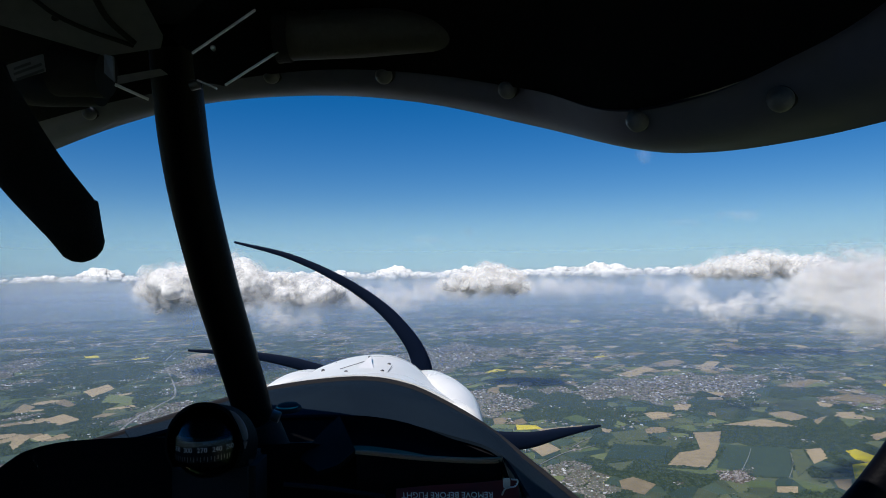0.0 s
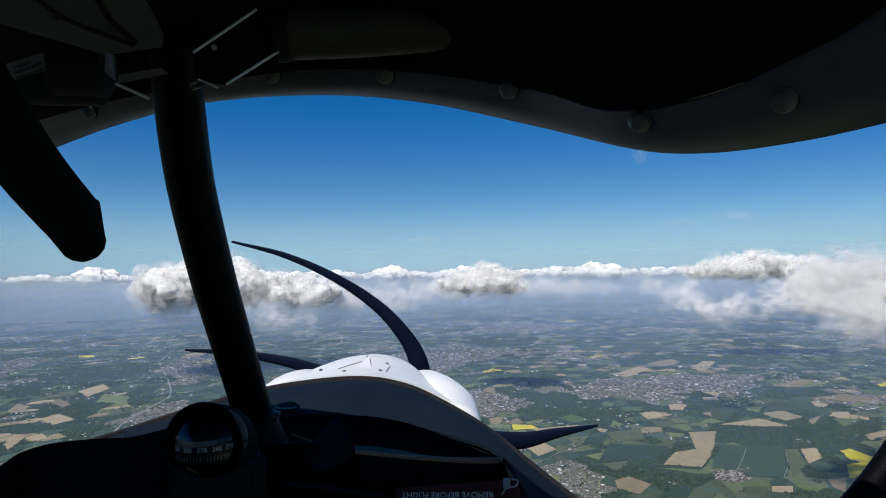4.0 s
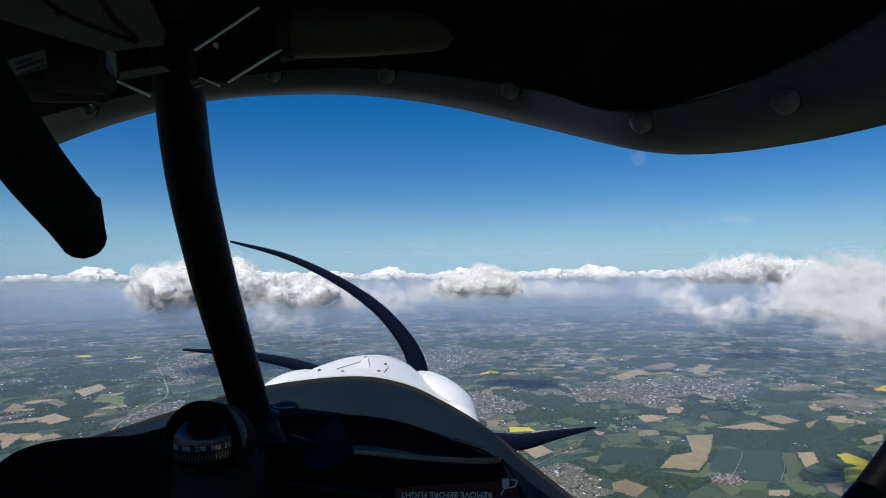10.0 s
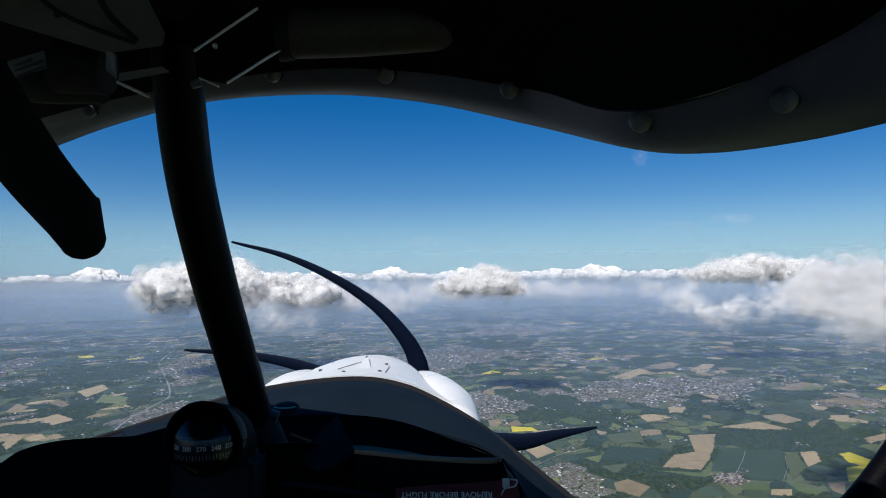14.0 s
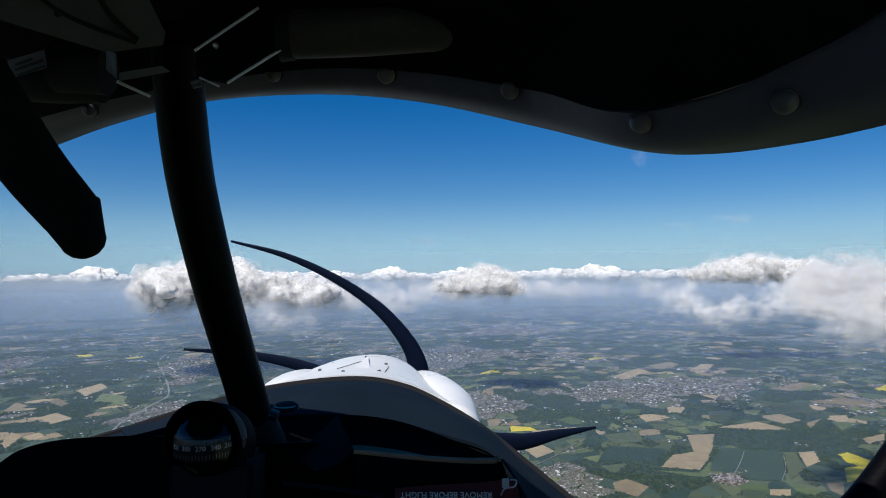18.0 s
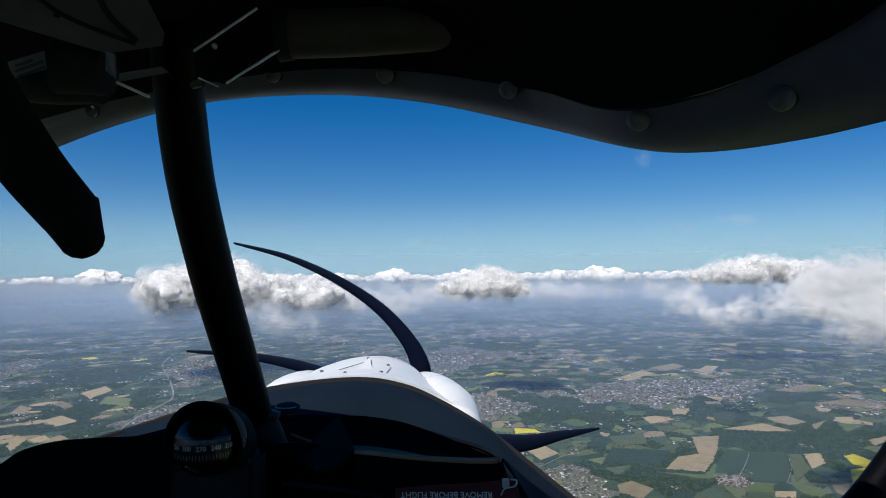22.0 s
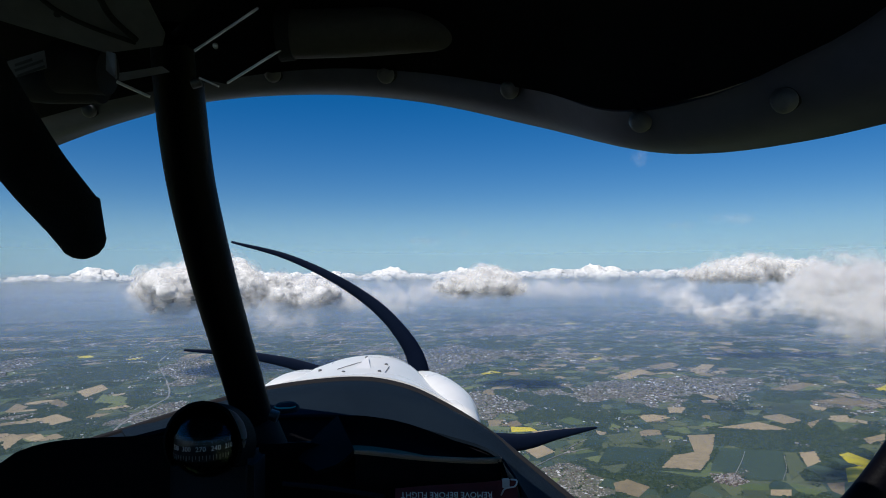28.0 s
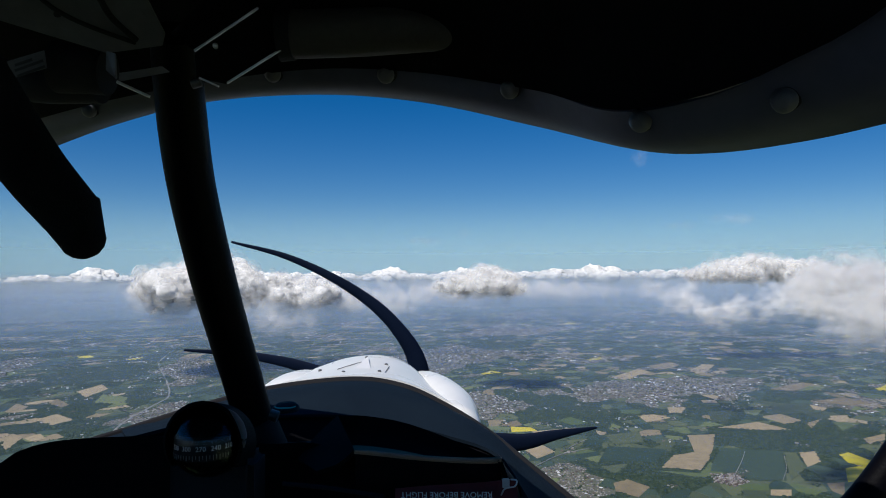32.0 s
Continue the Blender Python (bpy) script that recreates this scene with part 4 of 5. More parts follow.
cloud([((-164.5, 420.5, 57), (26, 26, 10)), ((-184, 420.6, 56.5), (14, 18, 6)), ((-146, 440.5, 58), (28, 24, 12)), ((-108, 450.6, 53), (26, 26, 9)), ((-84, 455, 51), (22, 22, 7))], 120, CLOUD_NEAR, "large white cumulus cloud with a soft grey base", 1.5, 0.8, 0.12, 1.1, 0.8, seed=1)
cloud([((-121.5, 425.9, 45.3), (20, 16, 9)), ((-98, 431.2, 39.5), (26, 20, 11)), ((-72, 471, 45), (52, 26, 10)), ((-36.6, 521, 46.4), (44, 26, 10))], 80, CLOUD_THIN, "ragged grey lower veil of a cumulus cloud", 2.2, 0.6, 0.3, 1.4, 0.6, grains=(6, 6), seed=2)
cloud([((21.9, 350.3, 58), (15, 16, 6)), ((7.6, 360.5, 55.5), (17, 15, 4.5)), ((33, 350.5, 55), (9, 14, 5))], 110, CLOUD_MID, "white heaped cumulus cloud with a grey base", 1.0, 0.7, 0.16, 1.0, 0.9, seed=3)
cloud([((213, 471.6, 63), (35, 23, 7)), ((187.6, 483.4, 60), (30, 23, 4.5)), ((249, 471.7, 62.2), (25, 17.4, 6.5))], 150, CLOUD_MID, "bright white cumulus cloud on the horizon", 1.7, 0.75, 0.16, 1.0, 0.5, seed=4)
cloud([((100.5, 176.2, 58), (10.5, 8.5, 4.6)), ((115.4, 182.1, 60), (10, 9, 5)), ((113, 176.3, 54.5), (9, 8.5, 5.5)), ((97.5, 172, 50), (6, 6, 5.5)), ((84.5, 176, 55.5), (4.5, 5, 2.6))], 130, CLOUD_GREY, "large ragged grey cumulus cloud", 0.6, 0.6, 0.22, 1.5, 1.3, seed=5)
cloud([((87.1, 171.5, 53), (7, 5.4, 4)), ((94.2, 171.3, 54.4), (10.7, 6, 5.5)), ((107, 171.4, 50.4), (9.4, 6.7, 5))], 60, CLOUD_THIN, "torn grey underside of a cumulus cloud", 0.6, 0.6, 0.3, 1.6, 1.2, grains=(6, 6), seed=6)
cloud([((100.7, 300.6, 51.4), (12, 9, 6)), ((111.7, 290.9, 45.1), (14, 9, 6)), ((128.5, 290.8, 46.3), (12, 9, 6))], 50, CLOUD_THIN, "thin torn wisps of grey cloud", 1.0, 0.6, 0.3, 1.5, 0.8, grains=(6, 6), seed=7)
# whitish haze below the horizon, imitated with puffs of thin vapour
cloud([((0, 900, 37), (110, 40, 9)), ((150, 920, 40), (120, 40, 9)), ((280, 930, 36), (70, 40, 8))], 140, CLOUD_THIN, "pale haze band under the horizon, made of cloud puffs", 4.0, 0.9, 0.3, 1.4, 0.3, grains=(6, 6), seed=8)
cloud([((572, 1988.3, 396), (15, 16, 24)), ((592, 1987.4, 418), (12, 16, 16))], 14, CIRRUS, "faint wisp of high cirrus cloud", 4.0, 1.0, grains=(6, 6), seed=9)
cloud([((-56.1, 1997.4, 165.7), (60, 30, 9)), ((60.1, 1996.6, 186), (50, 30, 8))], 50, CIRRUS, "faint streak of high cirrus cloud", 4.0, 1.0, grains=(6, 6), seed=10)
cloud([((839.4, 1995.1, 222.5), (90, 30, 12)), ((690, 1996, 200.9), (60, 30, 10))], 60, CIRRUS, "faint streak of high cirrus cloud", 4.0, 1.0, grains=(6, 6), seed=11)

# ---- the cabin shell ----
low = [(-0.479, 0.795, 60.152), (-0.352, 0.724, 60.17), (-0.241, 0.683, 60.183), (-0.115, 0.624, 60.174), (-0.016, 0.594, 60.158), (0.077, 0.545, 60.125), (0.135, 0.467, 60.091), (0.17, 0.427, 60.081), (0.204, 0.382, 60.079), (0.231, 0.337, 60.08)]
top = [(-0.467, 0.734, 60.173), (-0.334, 0.663, 60.18), (-0.22, 0.623, 60.187), (-0.105, 0.568, 60.182), (-0.014, 0.539, 60.169), (0.066, 0.495, 60.141), (0.109, 0.421, 60.105), (0.1449, 0.3668, 60.0992), (0.1736, 0.3312, 60.1086), (0.2065, 0.2945, 60.1295)]
shift = lambda pts, dx, dy, dz: [(p[0] + dx, p[1] + dy, p[2] + dz) for p in pts]
frame_thing = thing("windshield_frame", low[4], "dark grey moulded windshield frame with round bolt caps", "window frame")
mid = [((Vector(a) + Vector(b)) / 2 + Vector((0, -0.006, -0.008))) for a, b in zip(low, top)]
part("frame_band", sheet_bm([low, [tuple(m) for m in mid], top], 0.005, 6, 5), FRAME_GREY, frame_thing)
part("edge_bead", tube_bm(low, [0.0028, 0.0028], 8, 6), FRAME_GREY, frame_thing)
for at, r in (((-0.351, 0.672, 60.168), 0.0068), ((-0.146, 0.583, 60.176), 0.0068), ((-0.045, 0.544, 60.163), 0.0068), ((0.05, 0.497, 60.137), 0.0066), ((0.119, 0.405, 60.092), 0.0066), ((0.174, 0.343, 60.088), 0.0064)):
    nrm = (Vector((0, 0, EYE_Z)) - Vector(at)).normalized() + Vector((0.25, 0, -0.35))
    cap = part("bolt_cap", dome_bm(at, nrm, r, 0.007), BOLT_GREY, frame_thing, "round grey plastic cap")
    # black disc set off to the right paints the cap's shadow crescent
    part("cap_shadow", dome_bm(Vector(at) - nrm.normalized() * 0.001 + Vector((0.0022, 0.0004, 0.0004)), nrm, r * 1.12, 0.003), BLACK, cap)

# faint glint along the frame's upper edge, painted as a pale tube
part("bright_rim", tube_bm([Vector(p).lerp(Vector((0, 0, EYE_Z)), 0.016) - Vector((0, 0, 0.0012)) for p in top[6:]], [0.0003, 0.0009, 0.0011, 0.0012], 8, 8), EDGE_GREY, frame_thing, "rim with its glint painted pale")
# strip added to stop sunlight leaking between frame and ceiling
part("seal", tube_bm(shift(top, 0, 0.003, 0.0085), [0.006, 0.006], 10, 6), LINER, frame_thing, "added black strip that stops a sun leak")
# unseen rear rows are widened to shade the cabin from the sun
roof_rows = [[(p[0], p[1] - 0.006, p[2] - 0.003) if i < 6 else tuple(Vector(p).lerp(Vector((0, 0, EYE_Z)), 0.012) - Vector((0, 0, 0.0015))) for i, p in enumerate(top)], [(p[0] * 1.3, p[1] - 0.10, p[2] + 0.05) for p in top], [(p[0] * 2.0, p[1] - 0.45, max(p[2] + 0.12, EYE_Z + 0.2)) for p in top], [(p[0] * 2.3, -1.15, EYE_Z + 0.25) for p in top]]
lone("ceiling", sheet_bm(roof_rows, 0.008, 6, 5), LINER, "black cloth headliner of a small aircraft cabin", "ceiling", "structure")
# walls and floor out of view, added to keep the cabin dark
for name, size, at in (("wall_left", (0.02, 1.9, 0.95), (-0.66, -0.25, EYE_Z - 0.68)), ("wall_right", (0.02, 1.0, 0.95), (0.46, -0.7, EYE_Z - 0.68)), ("wall_rear", (1.12, 0.02, 0.95), (-0.1, -1.2, EYE_Z - 0.68)), ("floor", (1.12, 2.2, 0.02), (-0.1, -0.08, EYE_Z - 1.15))):
    lone(name, box_bm(size, Matrix.Translation(at)), LINER, "added unseen black panel keeping light out of the cabin", "wall", "structure")

# ---- overhead: strut, handle, tubes, brackets ----
strut = thing("cabin_strut", (-0.205, 0.752, 59.829), "black curved steel tube strut rising from the dashboard", "strut")
part("tube", tube_bm([(-0.207, 0.523, 60.191), (-0.216, 0.554, 60.16), (-0.224, 0.602, 60.09), (-0.221, 0.65, 60.007), (-0.216, 0.693, 59.939), (-0.21, 0.731, 59.876), (-0.205, 0.753, 59.826)], [0.0185, 0.0205, 0.021, 0.0205, 0.0205], 28, 8), STRUT_BLACK, strut)
part("foot_collar", tube_bm([(-0.207, 0.742, 59.849), (-0.202, 0.758, 59.809)], [0.024, 0.03], 24, 3), BLACK, strut)
part("bolt", tube_bm([(-0.179, 0.706, 59.86), (-0.171, 0.706, 59.857)], [0.006, 0.006], 10, 2), SCREW, strut)
part("bolt", tube_bm([(-0.194, 0.524, 60.151), (-0.187, 0.524, 60.153)], [0.004, 0.004], 10, 2), SCREW, strut)

handle = thing("grab_handle", (-0.213, 0.399, 60.025), "black foam-covered grab handle hanging from the cabin roof", "handle")
part("foam_grip", tube_bm([(-0.279, 0.364, 60.147), (-0.258, 0.376, 60.109), (-0.237, 0.388, 60.068), (-0.218, 0.399, 60.039)], [0.0188, 0.0185, 0.0180, 0.0168], 28, 8), FOAM, handle)
part("end_cap", tube_bm([(-0.219, 0.399, 60.041), (-0.211, 0.399, 60.024)], [0.0176, 0.0128], 48, 4, round_ends=0.95), FOAM, handle)

cross = thing("roof_cross_tube", (-0.108, 0.493, 60.179), "black cross tube under the cabin roof", "tube")
part("tube", tube_bm([(-0.114, 0.493, 60.178), (-0.059, 0.498, 60.181), (0, 0.503, 60.185), (0.077, 0.508, 60.19), (0.16, 0.512, 60.2)], [0.0175, 0.0175, 0.016, 0.015, 0.015], 24, 6), TUBE_GREY, cross)
part("end_fitting", tube_bm([(-0.118, 0.493, 60.178), (-0.108, 0.493, 60.178)], [0.0195, 0.0185], 24, 2), BLACK, cross)

bracket = thing("roof_bracket", (-0.19, 0.504, 60.162), "folded metal bracket where the strut meets the roof", "bracket")
part("plate", plate_bm([(-0.207, 0.513, 60.187), (-0.182, 0.499, 60.168), (-0.13, 0.483, 60.194), (-0.157, 0.492, 60.221)], 0.002, 0.0004), LINER, bracket)
part("plate", plate_bm([(-0.18, 0.494, 60.165), (-0.128, 0.478, 60.191), (-0.115, 0.484, 60.164), (-0.159, 0.5, 60.144), (-0.182, 0.504, 60.15)], 0.002, 0.0004), LINER, bracket)
part("bright_edge", between((-0.181, 0.494, 60.167), (-0.13, 0.478, 60.192), 0.0012, 0.0015), ALU, bracket, "bright cut aluminium edge")
part("bright_edge", between((-0.158, 0.498, 60.144), (-0.115, 0.482, 60.163), 0.0012, 0.0015), ALU, bracket, "bright cut aluminium edge")
part("bright_edge", between((-0.18, 0.501, 60.149), (-0.165, 0.5, 60.142), 0.0012, 0.0013), ALU, bracket, "bright cut aluminium edge")
part("rivet", dome_bm((-0.164, 0.489, 60.169), (0, -1, 0.1), 0.002, 0.0015, 10), ALU, bracket)

panel = thing("overhead_panel", (-0.226, 0.464, 60.158), "grey folded aluminium overhead panel with a cable run", "panel")
part("sheet", plate_bm([(-0.305, 0.453, 60.178), (-0.291, 0.432, 60.196), (-0.205, 0.452, 60.204), (-0.202, 0.493, 60.18), (-0.206, 0.498, 60.173), (-0.24, 0.484, 60.163)], 0.0015, 0.0003), ALU_DARK, panel)
part("folded_flange", plate_bm([(-0.24, 0.484, 60.164), (-0.231, 0.479, 60.16), (-0.232, 0.483, 60.143), (-0.24, 0.484, 60.15)], 0.0015, 0.0003), ALU_DARK, panel)
part("lower_sheet", plate_bm([(-0.236, 0.494, 60.151), (-0.209, 0.504, 60.159), (-0.205, 0.509, 60.156), (-0.237, 0.495, 60.145)], 0.0015, 0.0003), ALU_DARK, panel)
part("bright_edge", between((-0.237, 0.492, 60.144), (-0.218, 0.505, 60.136), 0.0016, 0.0018), ALU, panel, "bright cut aluminium edge")
part("rivet", dome_bm((-0.258, 0.451, 60.178), (0, -1, -0.3), 0.002, 0.0012, 10), BLACK, panel)

lever = thing("roof_torque_tube", (-0.28, 0.514, 60.162), "dark control torque tube with a round end under the roof", "tube")
part("tube", tube_bm([(-0.381, 0.553, 60.175), (-0.329, 0.544, 60.158), (-0.269, 0.534, 60.151)], [0.014, 0.015, 0.012], 20, 5), BLACK, lever)
part("drum", tube_bm([(-0.297, 0.524, 60.166), (-0.259, 0.524, 60.161)], [0.021, 0.018], 24, 3), BLACK, lever)

cable = thing("control_cable", (-0.235, 0.444, 60.17), "thin black cable run along the overhead panel", "cable")
part("sheath", tube_bm([(-0.268, 0.44, 60.189), (-0.254, 0.445, 60.178), (-0.24, 0.461, 60.173), (-0.219, 0.482, 60.169)], [0.0016, 0.0016], 10, 8), BLACK, cable)
part("sheath", tube_bm([(-0.227, 0.44, 60.191), (-0.225, 0.458, 60.179), (-0.217, 0.479, 60.17)], [0.0022, 0.0022], 10, 8), BLACK, cable)

placard = thing("placard", (-0.303, 0.494, 60.148), "small grey printed placard with three lines of writing", "placard")
part("plate", plate_bm([(-0.318, 0.494, 60.16), (-0.291, 0.494, 60.168), (-0.289, 0.494, 60.155), (-0.313, 0.494, 60.148)], 0.001), PLACARD, placard, smooth=False)
for a, b in (((-0.312, 0.493, 60.157), (-0.299, 0.492, 60.161)), ((-0.312, 0.493, 60.153), (-0.291, 0.492, 60.16)), ((-0.31, 0.493, 60.149), (-0.29, 0.493, 60.156))):
    part("writing_bar", between(a, b, 0.0006, 0.0019), PLACARD_INK, placard, smooth=False)

# ---- dashboard ----
far_edge = [(-0.619, 0.872, 59.721), (-0.588, 0.911, 59.743), (-0.528, 0.95, 59.764), (-0.462, 1.01, 59.779), (-0.39, 1.039, 59.799), (-0.281, 1.078, 59.824), (-0.149, 1.087, 59.837), (-0.068, 1.078, 59.828), (-0.002, 1.049, 59.804), (0.06, 1.01, 59.773), (0.116, 0.961, 59.736), (0.198, 0.894, 59.681)]
near_edge = [(-0.541, 0.763, 59.747), (-0.499, 0.774, 59.777), (-0.442, 0.796, 59.8), (-0.379, 0.829, 59.81), (-0.32, 0.852, 59.82), (-0.228, 0.874, 59.825), (-0.136, 0.886, 59.823), (-0.063, 0.88, 59.814), (0.002, 0.864, 59.801), (0.063, 0.83, 59.786), (0.094, 0.786, 59.748), (0.133, 0.743, 59.69)]
mid_edge = [tuple((Vector(a) + Vector(b)) / 2 + Vector((0, 0, 0.012 if i > 4 else -0.004))) for i, (a, b) in enumerate(zip(far_edge, near_edge))]
deck = thing("dashboard_top", (-0.124, 0.907, 59.844), "charcoal vinyl-covered dashboard deck under the windshield", "dashboard")
part("cover", sheet_bm([far_edge, mid_edge, near_edge], 0.004, 5, 6), DECK_VINYL, deck)
part("edge_trim", tube_bm(far_edge, [0.006, 0.006], 8, 6), BLACK, deck)
# shade put into the colour: near black also hides a sunlit sliver
part("front_roll", sheet_bm([shift(near_edge, 0, 0.01, -0.003), shift(near_edge, 0, -0.03, -0.03), shift(near_edge, 0, -0.16, -0.15)], 0.004, 5, 4), LINER, deck)

dash = thing("instrument_panel", (-0.185, 0.669, 59.778), "black instrument panel with a raised glareshield", "instrument panel")
lip = [(-0.461, 0.649, 59.793), (-0.428, 0.663, 59.817), (-0.412, 0.672, 59.827), (-0.379, 0.682, 59.833), (-0.314, 0.687, 59.835), (-0.269, 0.687, 59.834), (-0.179, 0.687, 59.827), (-0.127, 0.682, 59.828), (-0.048, 0.668, 59.81), (0.059, 0.648, 59.804), (0.071, 0.639, 59.785)]
face = [(p[0], p[1] - 0.03, EYE_Z - 0.34) for p in lip]
back = [(p[0], p[1] + 0.09, p[2] - 0.012) for p in lip]
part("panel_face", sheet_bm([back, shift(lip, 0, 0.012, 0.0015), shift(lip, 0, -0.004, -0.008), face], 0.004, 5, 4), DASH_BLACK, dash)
part("side_facet", sheet_bm([[(-0.441, 0.939, 59.795), (-0.419, 0.959, 59.798), (-0.379, 0.959, 59.803)], [(-0.401, 0.869, 59.8), (-0.379, 0.879, 59.798), (-0.348, 0.879, 59.796)]], 0.004, 4, 3), DECK_VINYL, dash)
part("side_lip", tube_bm([(-0.399, 0.849, 59.801), (-0.37, 0.859, 59.799), (-0.335, 0.859, 59.796)], [0.0045, 0.005, 0.005], 8, 4), EDGE_GREY, dash, "pale grey edge")
hood_back = [(-0.113, 0.726, 59.853), (-0.088, 0.726, 59.854), (-0.045, 0.717, 59.849), (-0.001, 0.707, 59.836), (0.035, 0.688, 59.825), (0.057, 0.668, 59.822)]
hood_front = [(-0.083, 0.637, 59.84), (-0.064, 0.637, 59.838), (-0.025, 0.632, 59.835), (0.014, 0.622, 59.835), (0.039, 0.614, 59.837), (0.05, 0.607, 59.84)]
cove = [[tuple(Vector(a).lerp(Vector(b), f) + Vector((0, 0, drop))) for a, b in zip(hood_back, hood_front)] for f, drop in ((0.0, 0.0), (0.14, -0.012), (0.40, -0.0165), (0.72, -0.009), (1.0, 0.0))]
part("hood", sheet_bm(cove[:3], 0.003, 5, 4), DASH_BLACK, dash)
# paler than the hood above: the light falling on the ledge is painted
part("hood_ledge", sheet_bm(cove[2:], 0.003, 5, 4), HOOD_LIT, dash, "hood ledge with the light on it painted in")
part("hood_cheek", sheet_bm([[(-0.142, 0.668, 59.825), (-0.132, 0.707, 59.838), (-0.113, 0.728, 59.854)], [(-0.115, 0.617, 59.827), (-0.097, 0.627, 59.831), (-0.084, 0.639, 59.84)]], 0.004, 4, 4), DASH_BLACK, dash)
# highlight along the lip, painted as a light brown tube
part("hood_lip", tube_bm(hood_front, [0.0008, 0.0016, 0.0018, 0.0018, 0.0016, 0.0008], 12, 6), LIP_LIT, dash, "hood edge with its highlight painted in")
part("hood_end", sheet_bm([[(0.057, 0.668, 59.818), (0.066, 0.648, 59.808), (0.07, 0.629, 59.794)], [(0.05, 0.607, 59.839), (0.056, 0.608, 59.82), (0.058, 0.609, 59.795)]], 0.004, 4, 3), DASH_BLACK, dash)
part("hood_face", sheet_bm([shift(hood_front, 0, 0.004, 0.0), shift(hood_front, 0, 0.01, -0.05)], 0.003, 5, 3), LINER, dash)
part("lower_rail", tube_bm([(-0.143, 0.608, 59.819), (-0.104, 0.608, 59.815), (-0.054, 0.608, 59.807)], [0.002, 0.002], 8, 4), DECK_VINYL, dash)
for i in range(4):
    part("writing_bar", between(Vector((-0.225, 0.645, 59.799)) + Vector((0.009 * i, 0, 0)), Vector((-0.219, 0.645, 59.798)) + Vector((0.009 * i, 0, 0)), 0.0006, 0.007), DIM_LETTER, dash, smooth=False)

puck = thing("deck_cap", (-0.186, 0.807, 59.848), "small round dark dashboard cap with a teal sheen painted on its rim", "cap")
part("base", dome_bm((-0.186, 0.807, 59.847), (0, -0.1, 1), 0.0155, 0.005, 24), BLACK, puck)
# greenish sheen of the cap, painted as a teal ring
part("rim", tube_bm([Vector((-0.186, 0.807, 59.849)) + Vector((0.0125 * math.cos(a), 0.0125 * math.sin(a), 0.0)) for a in [k * math.tau / 16 for k in range(17)]], [0.0012, 0.0012], 8, 2), TEAL, puck)
part("lid", dome_bm((-0.186, 0.807, 59.851), (0, -0.1, 1), 0.0118, 0.002, 24), BLACK, puck)

# ---- compass ----
compass = thing("compass", (-0.215, 0.628, 59.822), "black round magnetic compass with white degree marks", "compass")
centre = Vector((-0.208, 0.606, 59.859))
hood = bmesh.new()
outer = []
for k in range(25):
    a = radians(-35 + k * 250 / 24)
    outer.append([hood.verts.new(centre + Vector((math.cos(a) * r, y, math.sin(a) * r * 1.03 - 0.35 * max(y, 0)))) for r, y in ((0.0318, -0.015), (0.0345, -0.013), (0.0345, 0.03), (0.0318, 0.03))])
for a, b in zip(outer, outer[1:]):
    for k in range(4):
        hood.faces.new((a[k], b[k], b[(k + 1) % 4], a[(k + 1) % 4]))
hood.faces.new(outer[0]), hood.faces.new(outer[-1][::-1])
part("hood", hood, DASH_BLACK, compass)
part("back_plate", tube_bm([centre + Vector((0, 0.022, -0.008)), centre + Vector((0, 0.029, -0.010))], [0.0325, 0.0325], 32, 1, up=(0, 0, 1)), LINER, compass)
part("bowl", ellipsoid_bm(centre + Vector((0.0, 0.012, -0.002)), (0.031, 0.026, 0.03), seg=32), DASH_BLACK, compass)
part("body", box_bm((0.075, 0.05, 0.06), Matrix.Translation(centre + Vector((0, 0.03, -0.05))), 0.006), BLACK, compass)
# grey highlight crescent on the hood's right side, painted as a tube
part("lit_rim", tube_bm([centre + Vector((0.0352 * math.cos(radians(a)), -0.012, 0.0352 * math.sin(radians(a)))) for a in (-8, 8, 24, 40, 52)], [0.0008, 0.0028, 0.003, 0.0022, 0.0006], 10, 5), PLACARD, compass, "hood edge with its highlight painted in")
mount = centre + Vector((-0.003, 0, 0.005))
card = part("card", tube_bm([mount + Vector((0, 0.002, -0.019)), mount + Vector((0, 0.002, -0.001))], [0.0262, 0.0262], 40, 2, up=(0, 1, 0)), BLACK, compass, "black compass card with white numerals")
for i, word in enumerate(("330", "300", "270", "240", "210")):
    a = radians((i - 1.6) * 27)
    n = Vector((math.sin(a), -math.cos(a), 0.0))
    text_mesh(word, 0.0058, facing(mount + Vector((0, 0.002, -0.0085)) + n * 0.0266, (math.cos(a), math.sin(a), 0), (0, 0, 1)), LETTER, card, "numeral")
for i in range(22):
    a = radians(-66 + i * 6.2)
    n = Vector((math.sin(a), -math.cos(a), 0.0))
    m = facing(mount + Vector((0, 0.002, -0.0155 + (0 if i % 2 else -0.0006))) + n * 0.0265, (math.cos(a), math.sin(a), 0), (0, 0, 1))
    part("tick_mark", box_bm((0.0005, 0.003 if i % 2 else 0.0042, 0.0004), m), DIM_LETTER, card, smooth=False)

part("glass_dome", ellipsoid_bm(centre + Vector((0, 0.003, -0.002)), (0.0315, 0.0315, 0.0315), seg=40), GLASS, compass, "clear glossy dome")

# ---- safety ribbon ----
ribbon = thing("safety_ribbon", (0.01, 0.593, 59.813), "red webbing safety ribbon with white lettering", "ribbon")
ra, rb = Vector((-0.043, 0.598, 59.813)), Vector((0.062, 0.586, 59.815))
rx = (rb - ra).normalized()
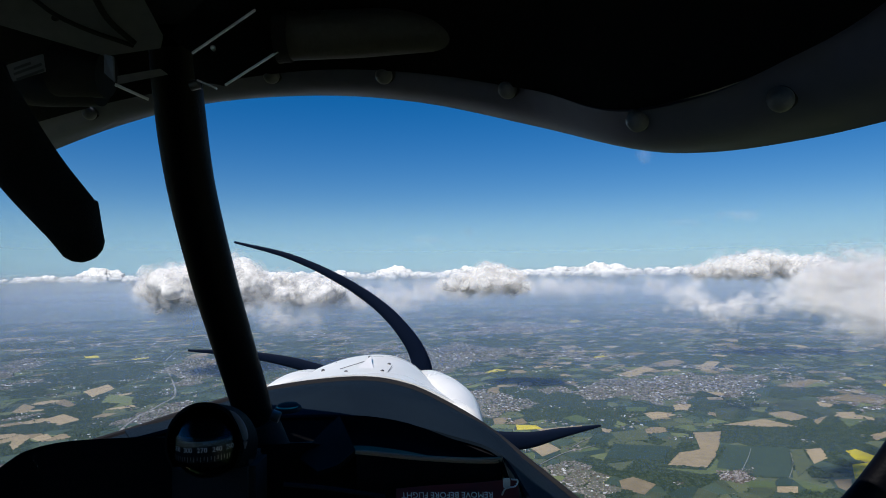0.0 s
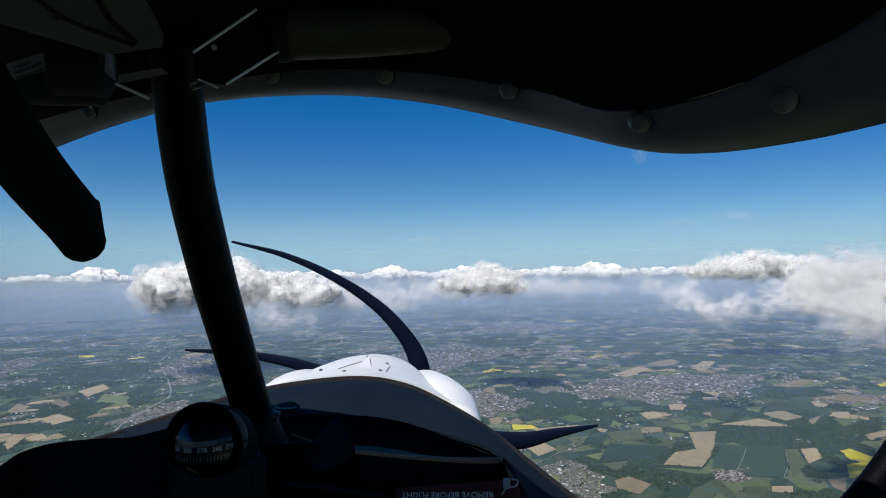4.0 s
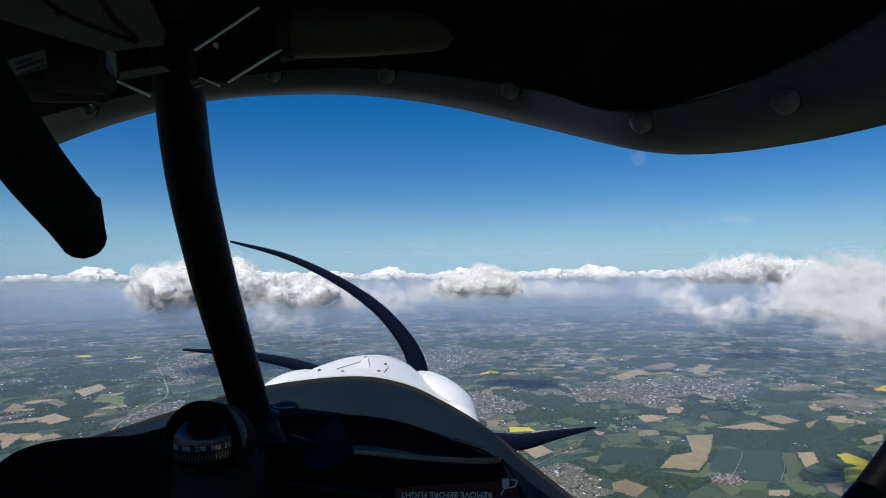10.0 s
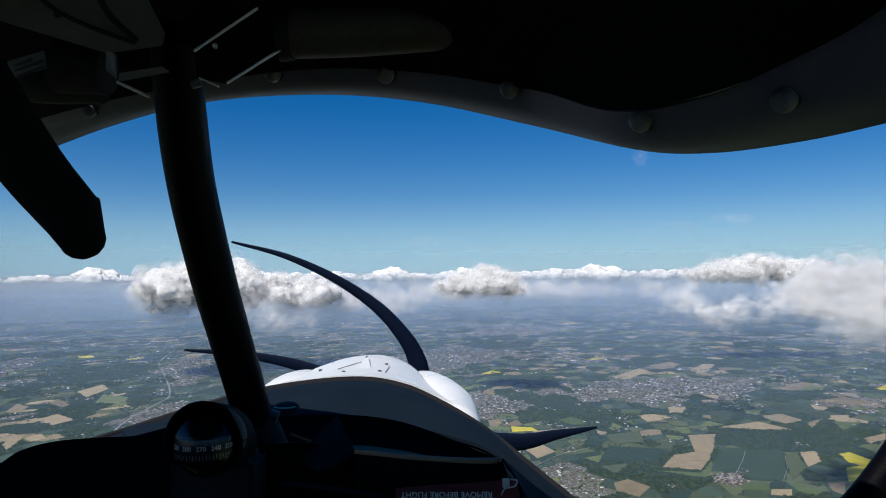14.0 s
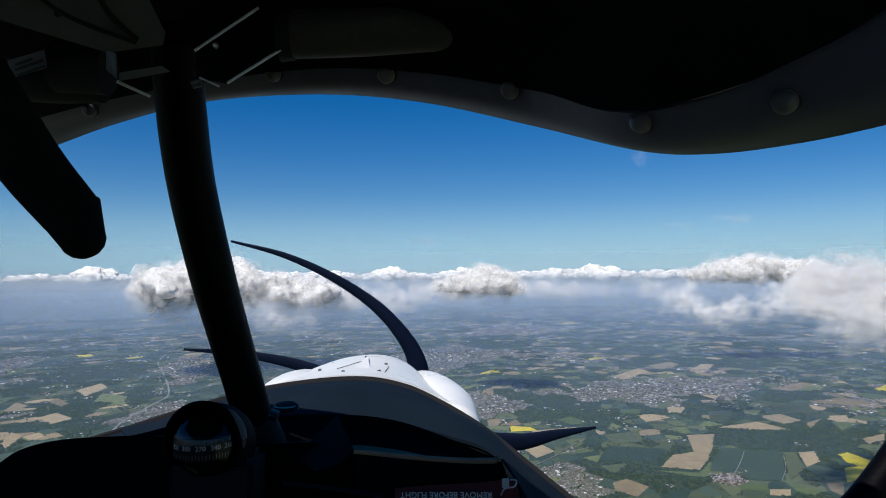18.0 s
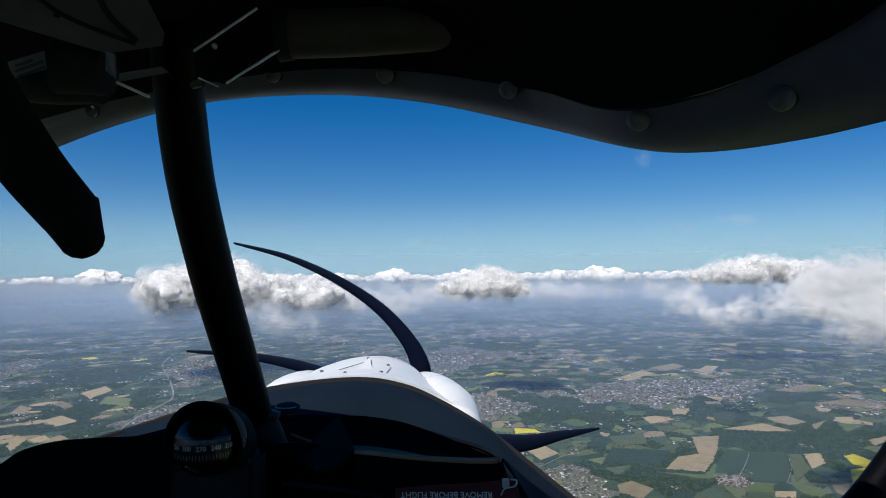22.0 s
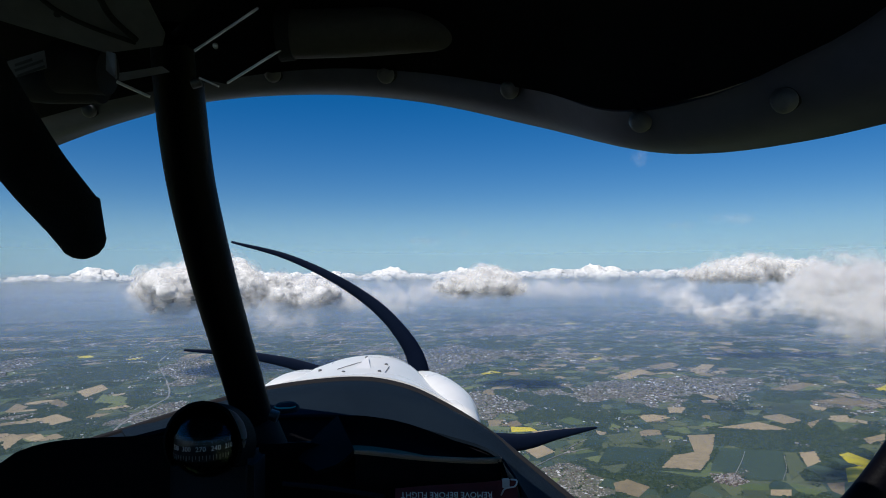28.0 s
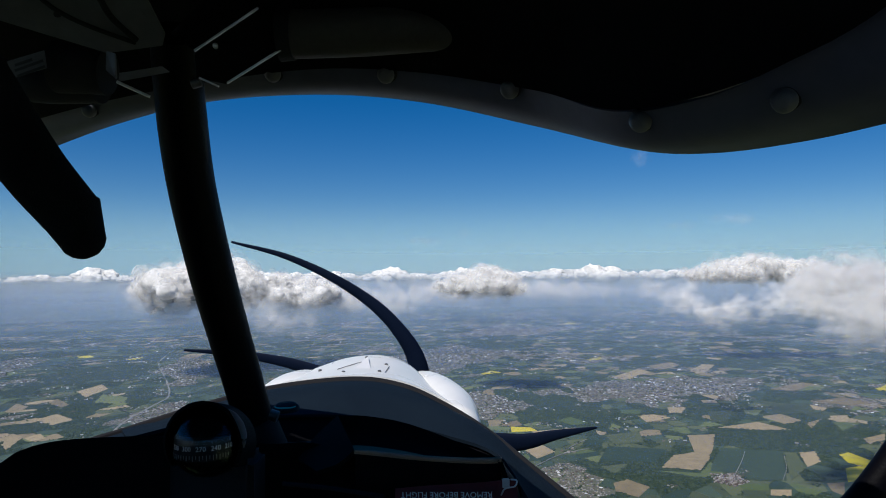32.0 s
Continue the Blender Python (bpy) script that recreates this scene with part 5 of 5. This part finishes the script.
part("webbing", sheet_bm([[(-0.043, 0.598, 59.817), (-0.014, 0.596, 59.820), (0.03, 0.59, 59.824), (0.061, 0.587, 59.828)], [(-0.043, 0.593, 59.802), (-0.014, 0.591, 59.804), (0.029, 0.586, 59.807), (0.062, 0.583, 59.809)]], 0.0012, 5, 3), RED, ribbon)
text_mesh("REMOVE BEFORE FLIGHT", 0.0070, facing((0.001, 0.58, 59.817), -rx + Vector((0, 0, -0.012)), (0, 0, -1)), LETTER, ribbon)
part("key_ring", tube_bm([(0.047, 0.578, 59.817), (0.05, 0.575, 59.823), (0.058, 0.575, 59.825), (0.06, 0.577, 59.829), (0.055, 0.577, 59.83)], [0.0007, 0.0007], 8, 6), ALU, ribbon)
part("clip", box_bm((0.006, 0.002, 0.008), Matrix.Translation((0.051, 0.577, 59.827)), 0.0006), ALU, ribbon)

# ---- door post in the lower corner ----
post = thing("door_post", (0.295, 0.507, 59.827), "black door frame post", "door frame")
part("tube", tube_bm([(0.286, 0.508, 59.813), (0.307, 0.507, 59.835), (0.326, 0.506, 59.859), (0.345, 0.505, 59.886)], [0.011, 0.011], 20, 5), STRUT_BLACK, post)
part("lining", plate_bm([(0.313, 0.517, 59.828), (0.36, 0.515, 59.882), (0.386, 0.515, 59.882), (0.385, 0.519, 59.789), (0.3, 0.519, 59.79)], 0.01), LINER, post)

# ---- nose of the aircraft ----
cowl = thing("engine_cowling", (-0.146, 1.212, 59.733), "glossy white engine cowling with screws and blisters", "cowling")
s1 = [(-0.413, 1.101, 59.76), (-0.286, 1.098, 59.824), (-0.213, 1.097, 59.838), (-0.15, 1.097, 59.843), (-0.074, 1.097, 59.835), (-0.002, 1.099, 59.805), (0.057, 1.1, 59.766), (0.083, 1.102, 59.719)]
s2 = [(-0.38, 1.262, 59.724), (-0.297, 1.259, 59.803), (-0.224, 1.258, 59.829), (-0.157, 1.258, 59.838), (-0.084, 1.258, 59.83), (-0.027, 1.259, 59.799), (0.024, 1.261, 59.746), (0.044, 1.264, 59.689)]
s3 = [(-0.381, 1.464, 59.679), (-0.296, 1.46, 59.784), (-0.23, 1.458, 59.821), (-0.157, 1.458, 59.834), (-0.097, 1.458, 59.825), (-0.053, 1.46, 59.791), (-0.014, 1.462, 59.723), (0.003, 1.466, 59.639)]
s4 = [(-0.359, 1.637, 59.614), (-0.291, 1.633, 59.721), (-0.23, 1.631, 59.767), (-0.169, 1.63, 59.786), (-0.116, 1.63, 59.778), (-0.079, 1.632, 59.732), (-0.056, 1.634, 59.678), (-0.044, 1.637, 59.597)]
s5 = [(-0.278, 1.718, 59.58), (-0.249, 1.715, 59.65), (-0.214, 1.714, 59.685), (-0.171, 1.713, 59.698), (-0.136, 1.714, 59.691), (-0.116, 1.715, 59.656), (-0.102, 1.717, 59.62), (-0.098, 1.718, 59.578)]
part("shell", sheet_bm([s1, s2, s3, s4, s5], 0.004, 6, 6), WHITE_PAINT, cowl)
part("blister", tube_bm([(-0.093, 1.572, 59.736), (-0.047, 1.471, 59.756), (-0.016, 1.351, 59.76), (0.01, 1.231, 59.757), (0.017, 1.091, 59.753)], [0.02, 0.042, 0.046, 0.046, 0.042], 32, 8, round_ends=0.6), WHITE_PAINT, cowl)
part("blister", ellipsoid_bm((-0.285, 1.31, 59.768), (0.062, 0.16, 0.052), (0, -12, -8), 32), WHITE_PAINT, cowl)
scoop = bmesh.new()
left, right, tip, foot = (scoop.verts.new(q) for q in ((-0.158, 1.205, 59.839), (-0.130, 1.209, 59.8385), (-0.1485, 1.335, 59.846), (-0.1485, 1.337, 59.836)))
for corners in ((left, right, tip), (left, tip, foot), (right, foot, tip), (left, foot, right)):
    scoop.faces.new(corners)
part("air_scoop", scoop, SUNLIT_WHITE, cowl, smooth=False)
for at in ((-0.228, 1.258, 59.83), (-0.17, 1.155, 59.841), (-0.111, 1.174, 59.839), (-0.109, 1.288, 59.836), (-0.221, 1.368, 59.828), (-0.151, 1.337, 59.844)):
    part("screw", dome_bm(at, (0, -0.3, 1), 0.0031, 0.0016, 12), SCREW, cowl)

part("dark_line", between((-0.101, 1.164, 59.8375), (-0.1008, 1.257, 59.836), 0.0008, 0.001), SCREW, cowl, "dark line for panel gap and scoop shadow")
# this line paints the thin shadow left of the air scoop
part("dark_line", between((-0.188, 1.207, 59.8385), (-0.157, 1.30, 59.8395), 0.0009, 0.001), SCREW, cowl, "dark line for panel gap and scoop shadow")

# ---- propeller ----
prop = thing("propeller", (-0.072, 1.876, 59.646), "three-bladed dark blue propeller with curved blades", "propeller")
part("hub", tube_bm([(-0.066, 1.776, 59.643), (-0.075, 1.937, 59.618)], [0.05, 0.05], 24, 3, round_ends=0.8), PROP, prop)
part("blade", tube_bm([(-0.072, 1.876, 59.633), (-0.069, 1.874, 59.692), (-0.073, 1.871, 59.761), (-0.106, 1.868, 59.831), (-0.18, 1.865, 59.915), (-0.292, 1.862, 59.993), (-0.43, 1.859, 60.058), (-0.579, 1.858, 60.099)], [0.03, 0.03, 0.026, 0.021, 0.0165, 0.012, 0.008, 0.003], 16, 8, 0.35, (0, 1, 0)), PROP, prop)
part("blade", tube_bm([(-0.065, 1.876, 59.633), (0.05, 1.879, 59.558), (0.196, 1.88, 59.546), (0.304, 1.879, 59.566), (0.414, 1.878, 59.585)], [0.032, 0.032, 0.024, 0.014, 0.003], 16, 8, 0.35, (0, 1, 0)), PROP, prop)
part("blade", tube_bm([(-0.072, 1.876, 59.633), (-0.226, 1.874, 59.694), (-0.379, 1.871, 59.754), (-0.487, 1.87, 59.781), (-0.595, 1.87, 59.796), (-0.71, 1.869, 59.805)], [0.035, 0.026, 0.016, 0.012, 0.008, 0.003], 16, 8, 0.35, (0, 1, 0)), PROP, prop)
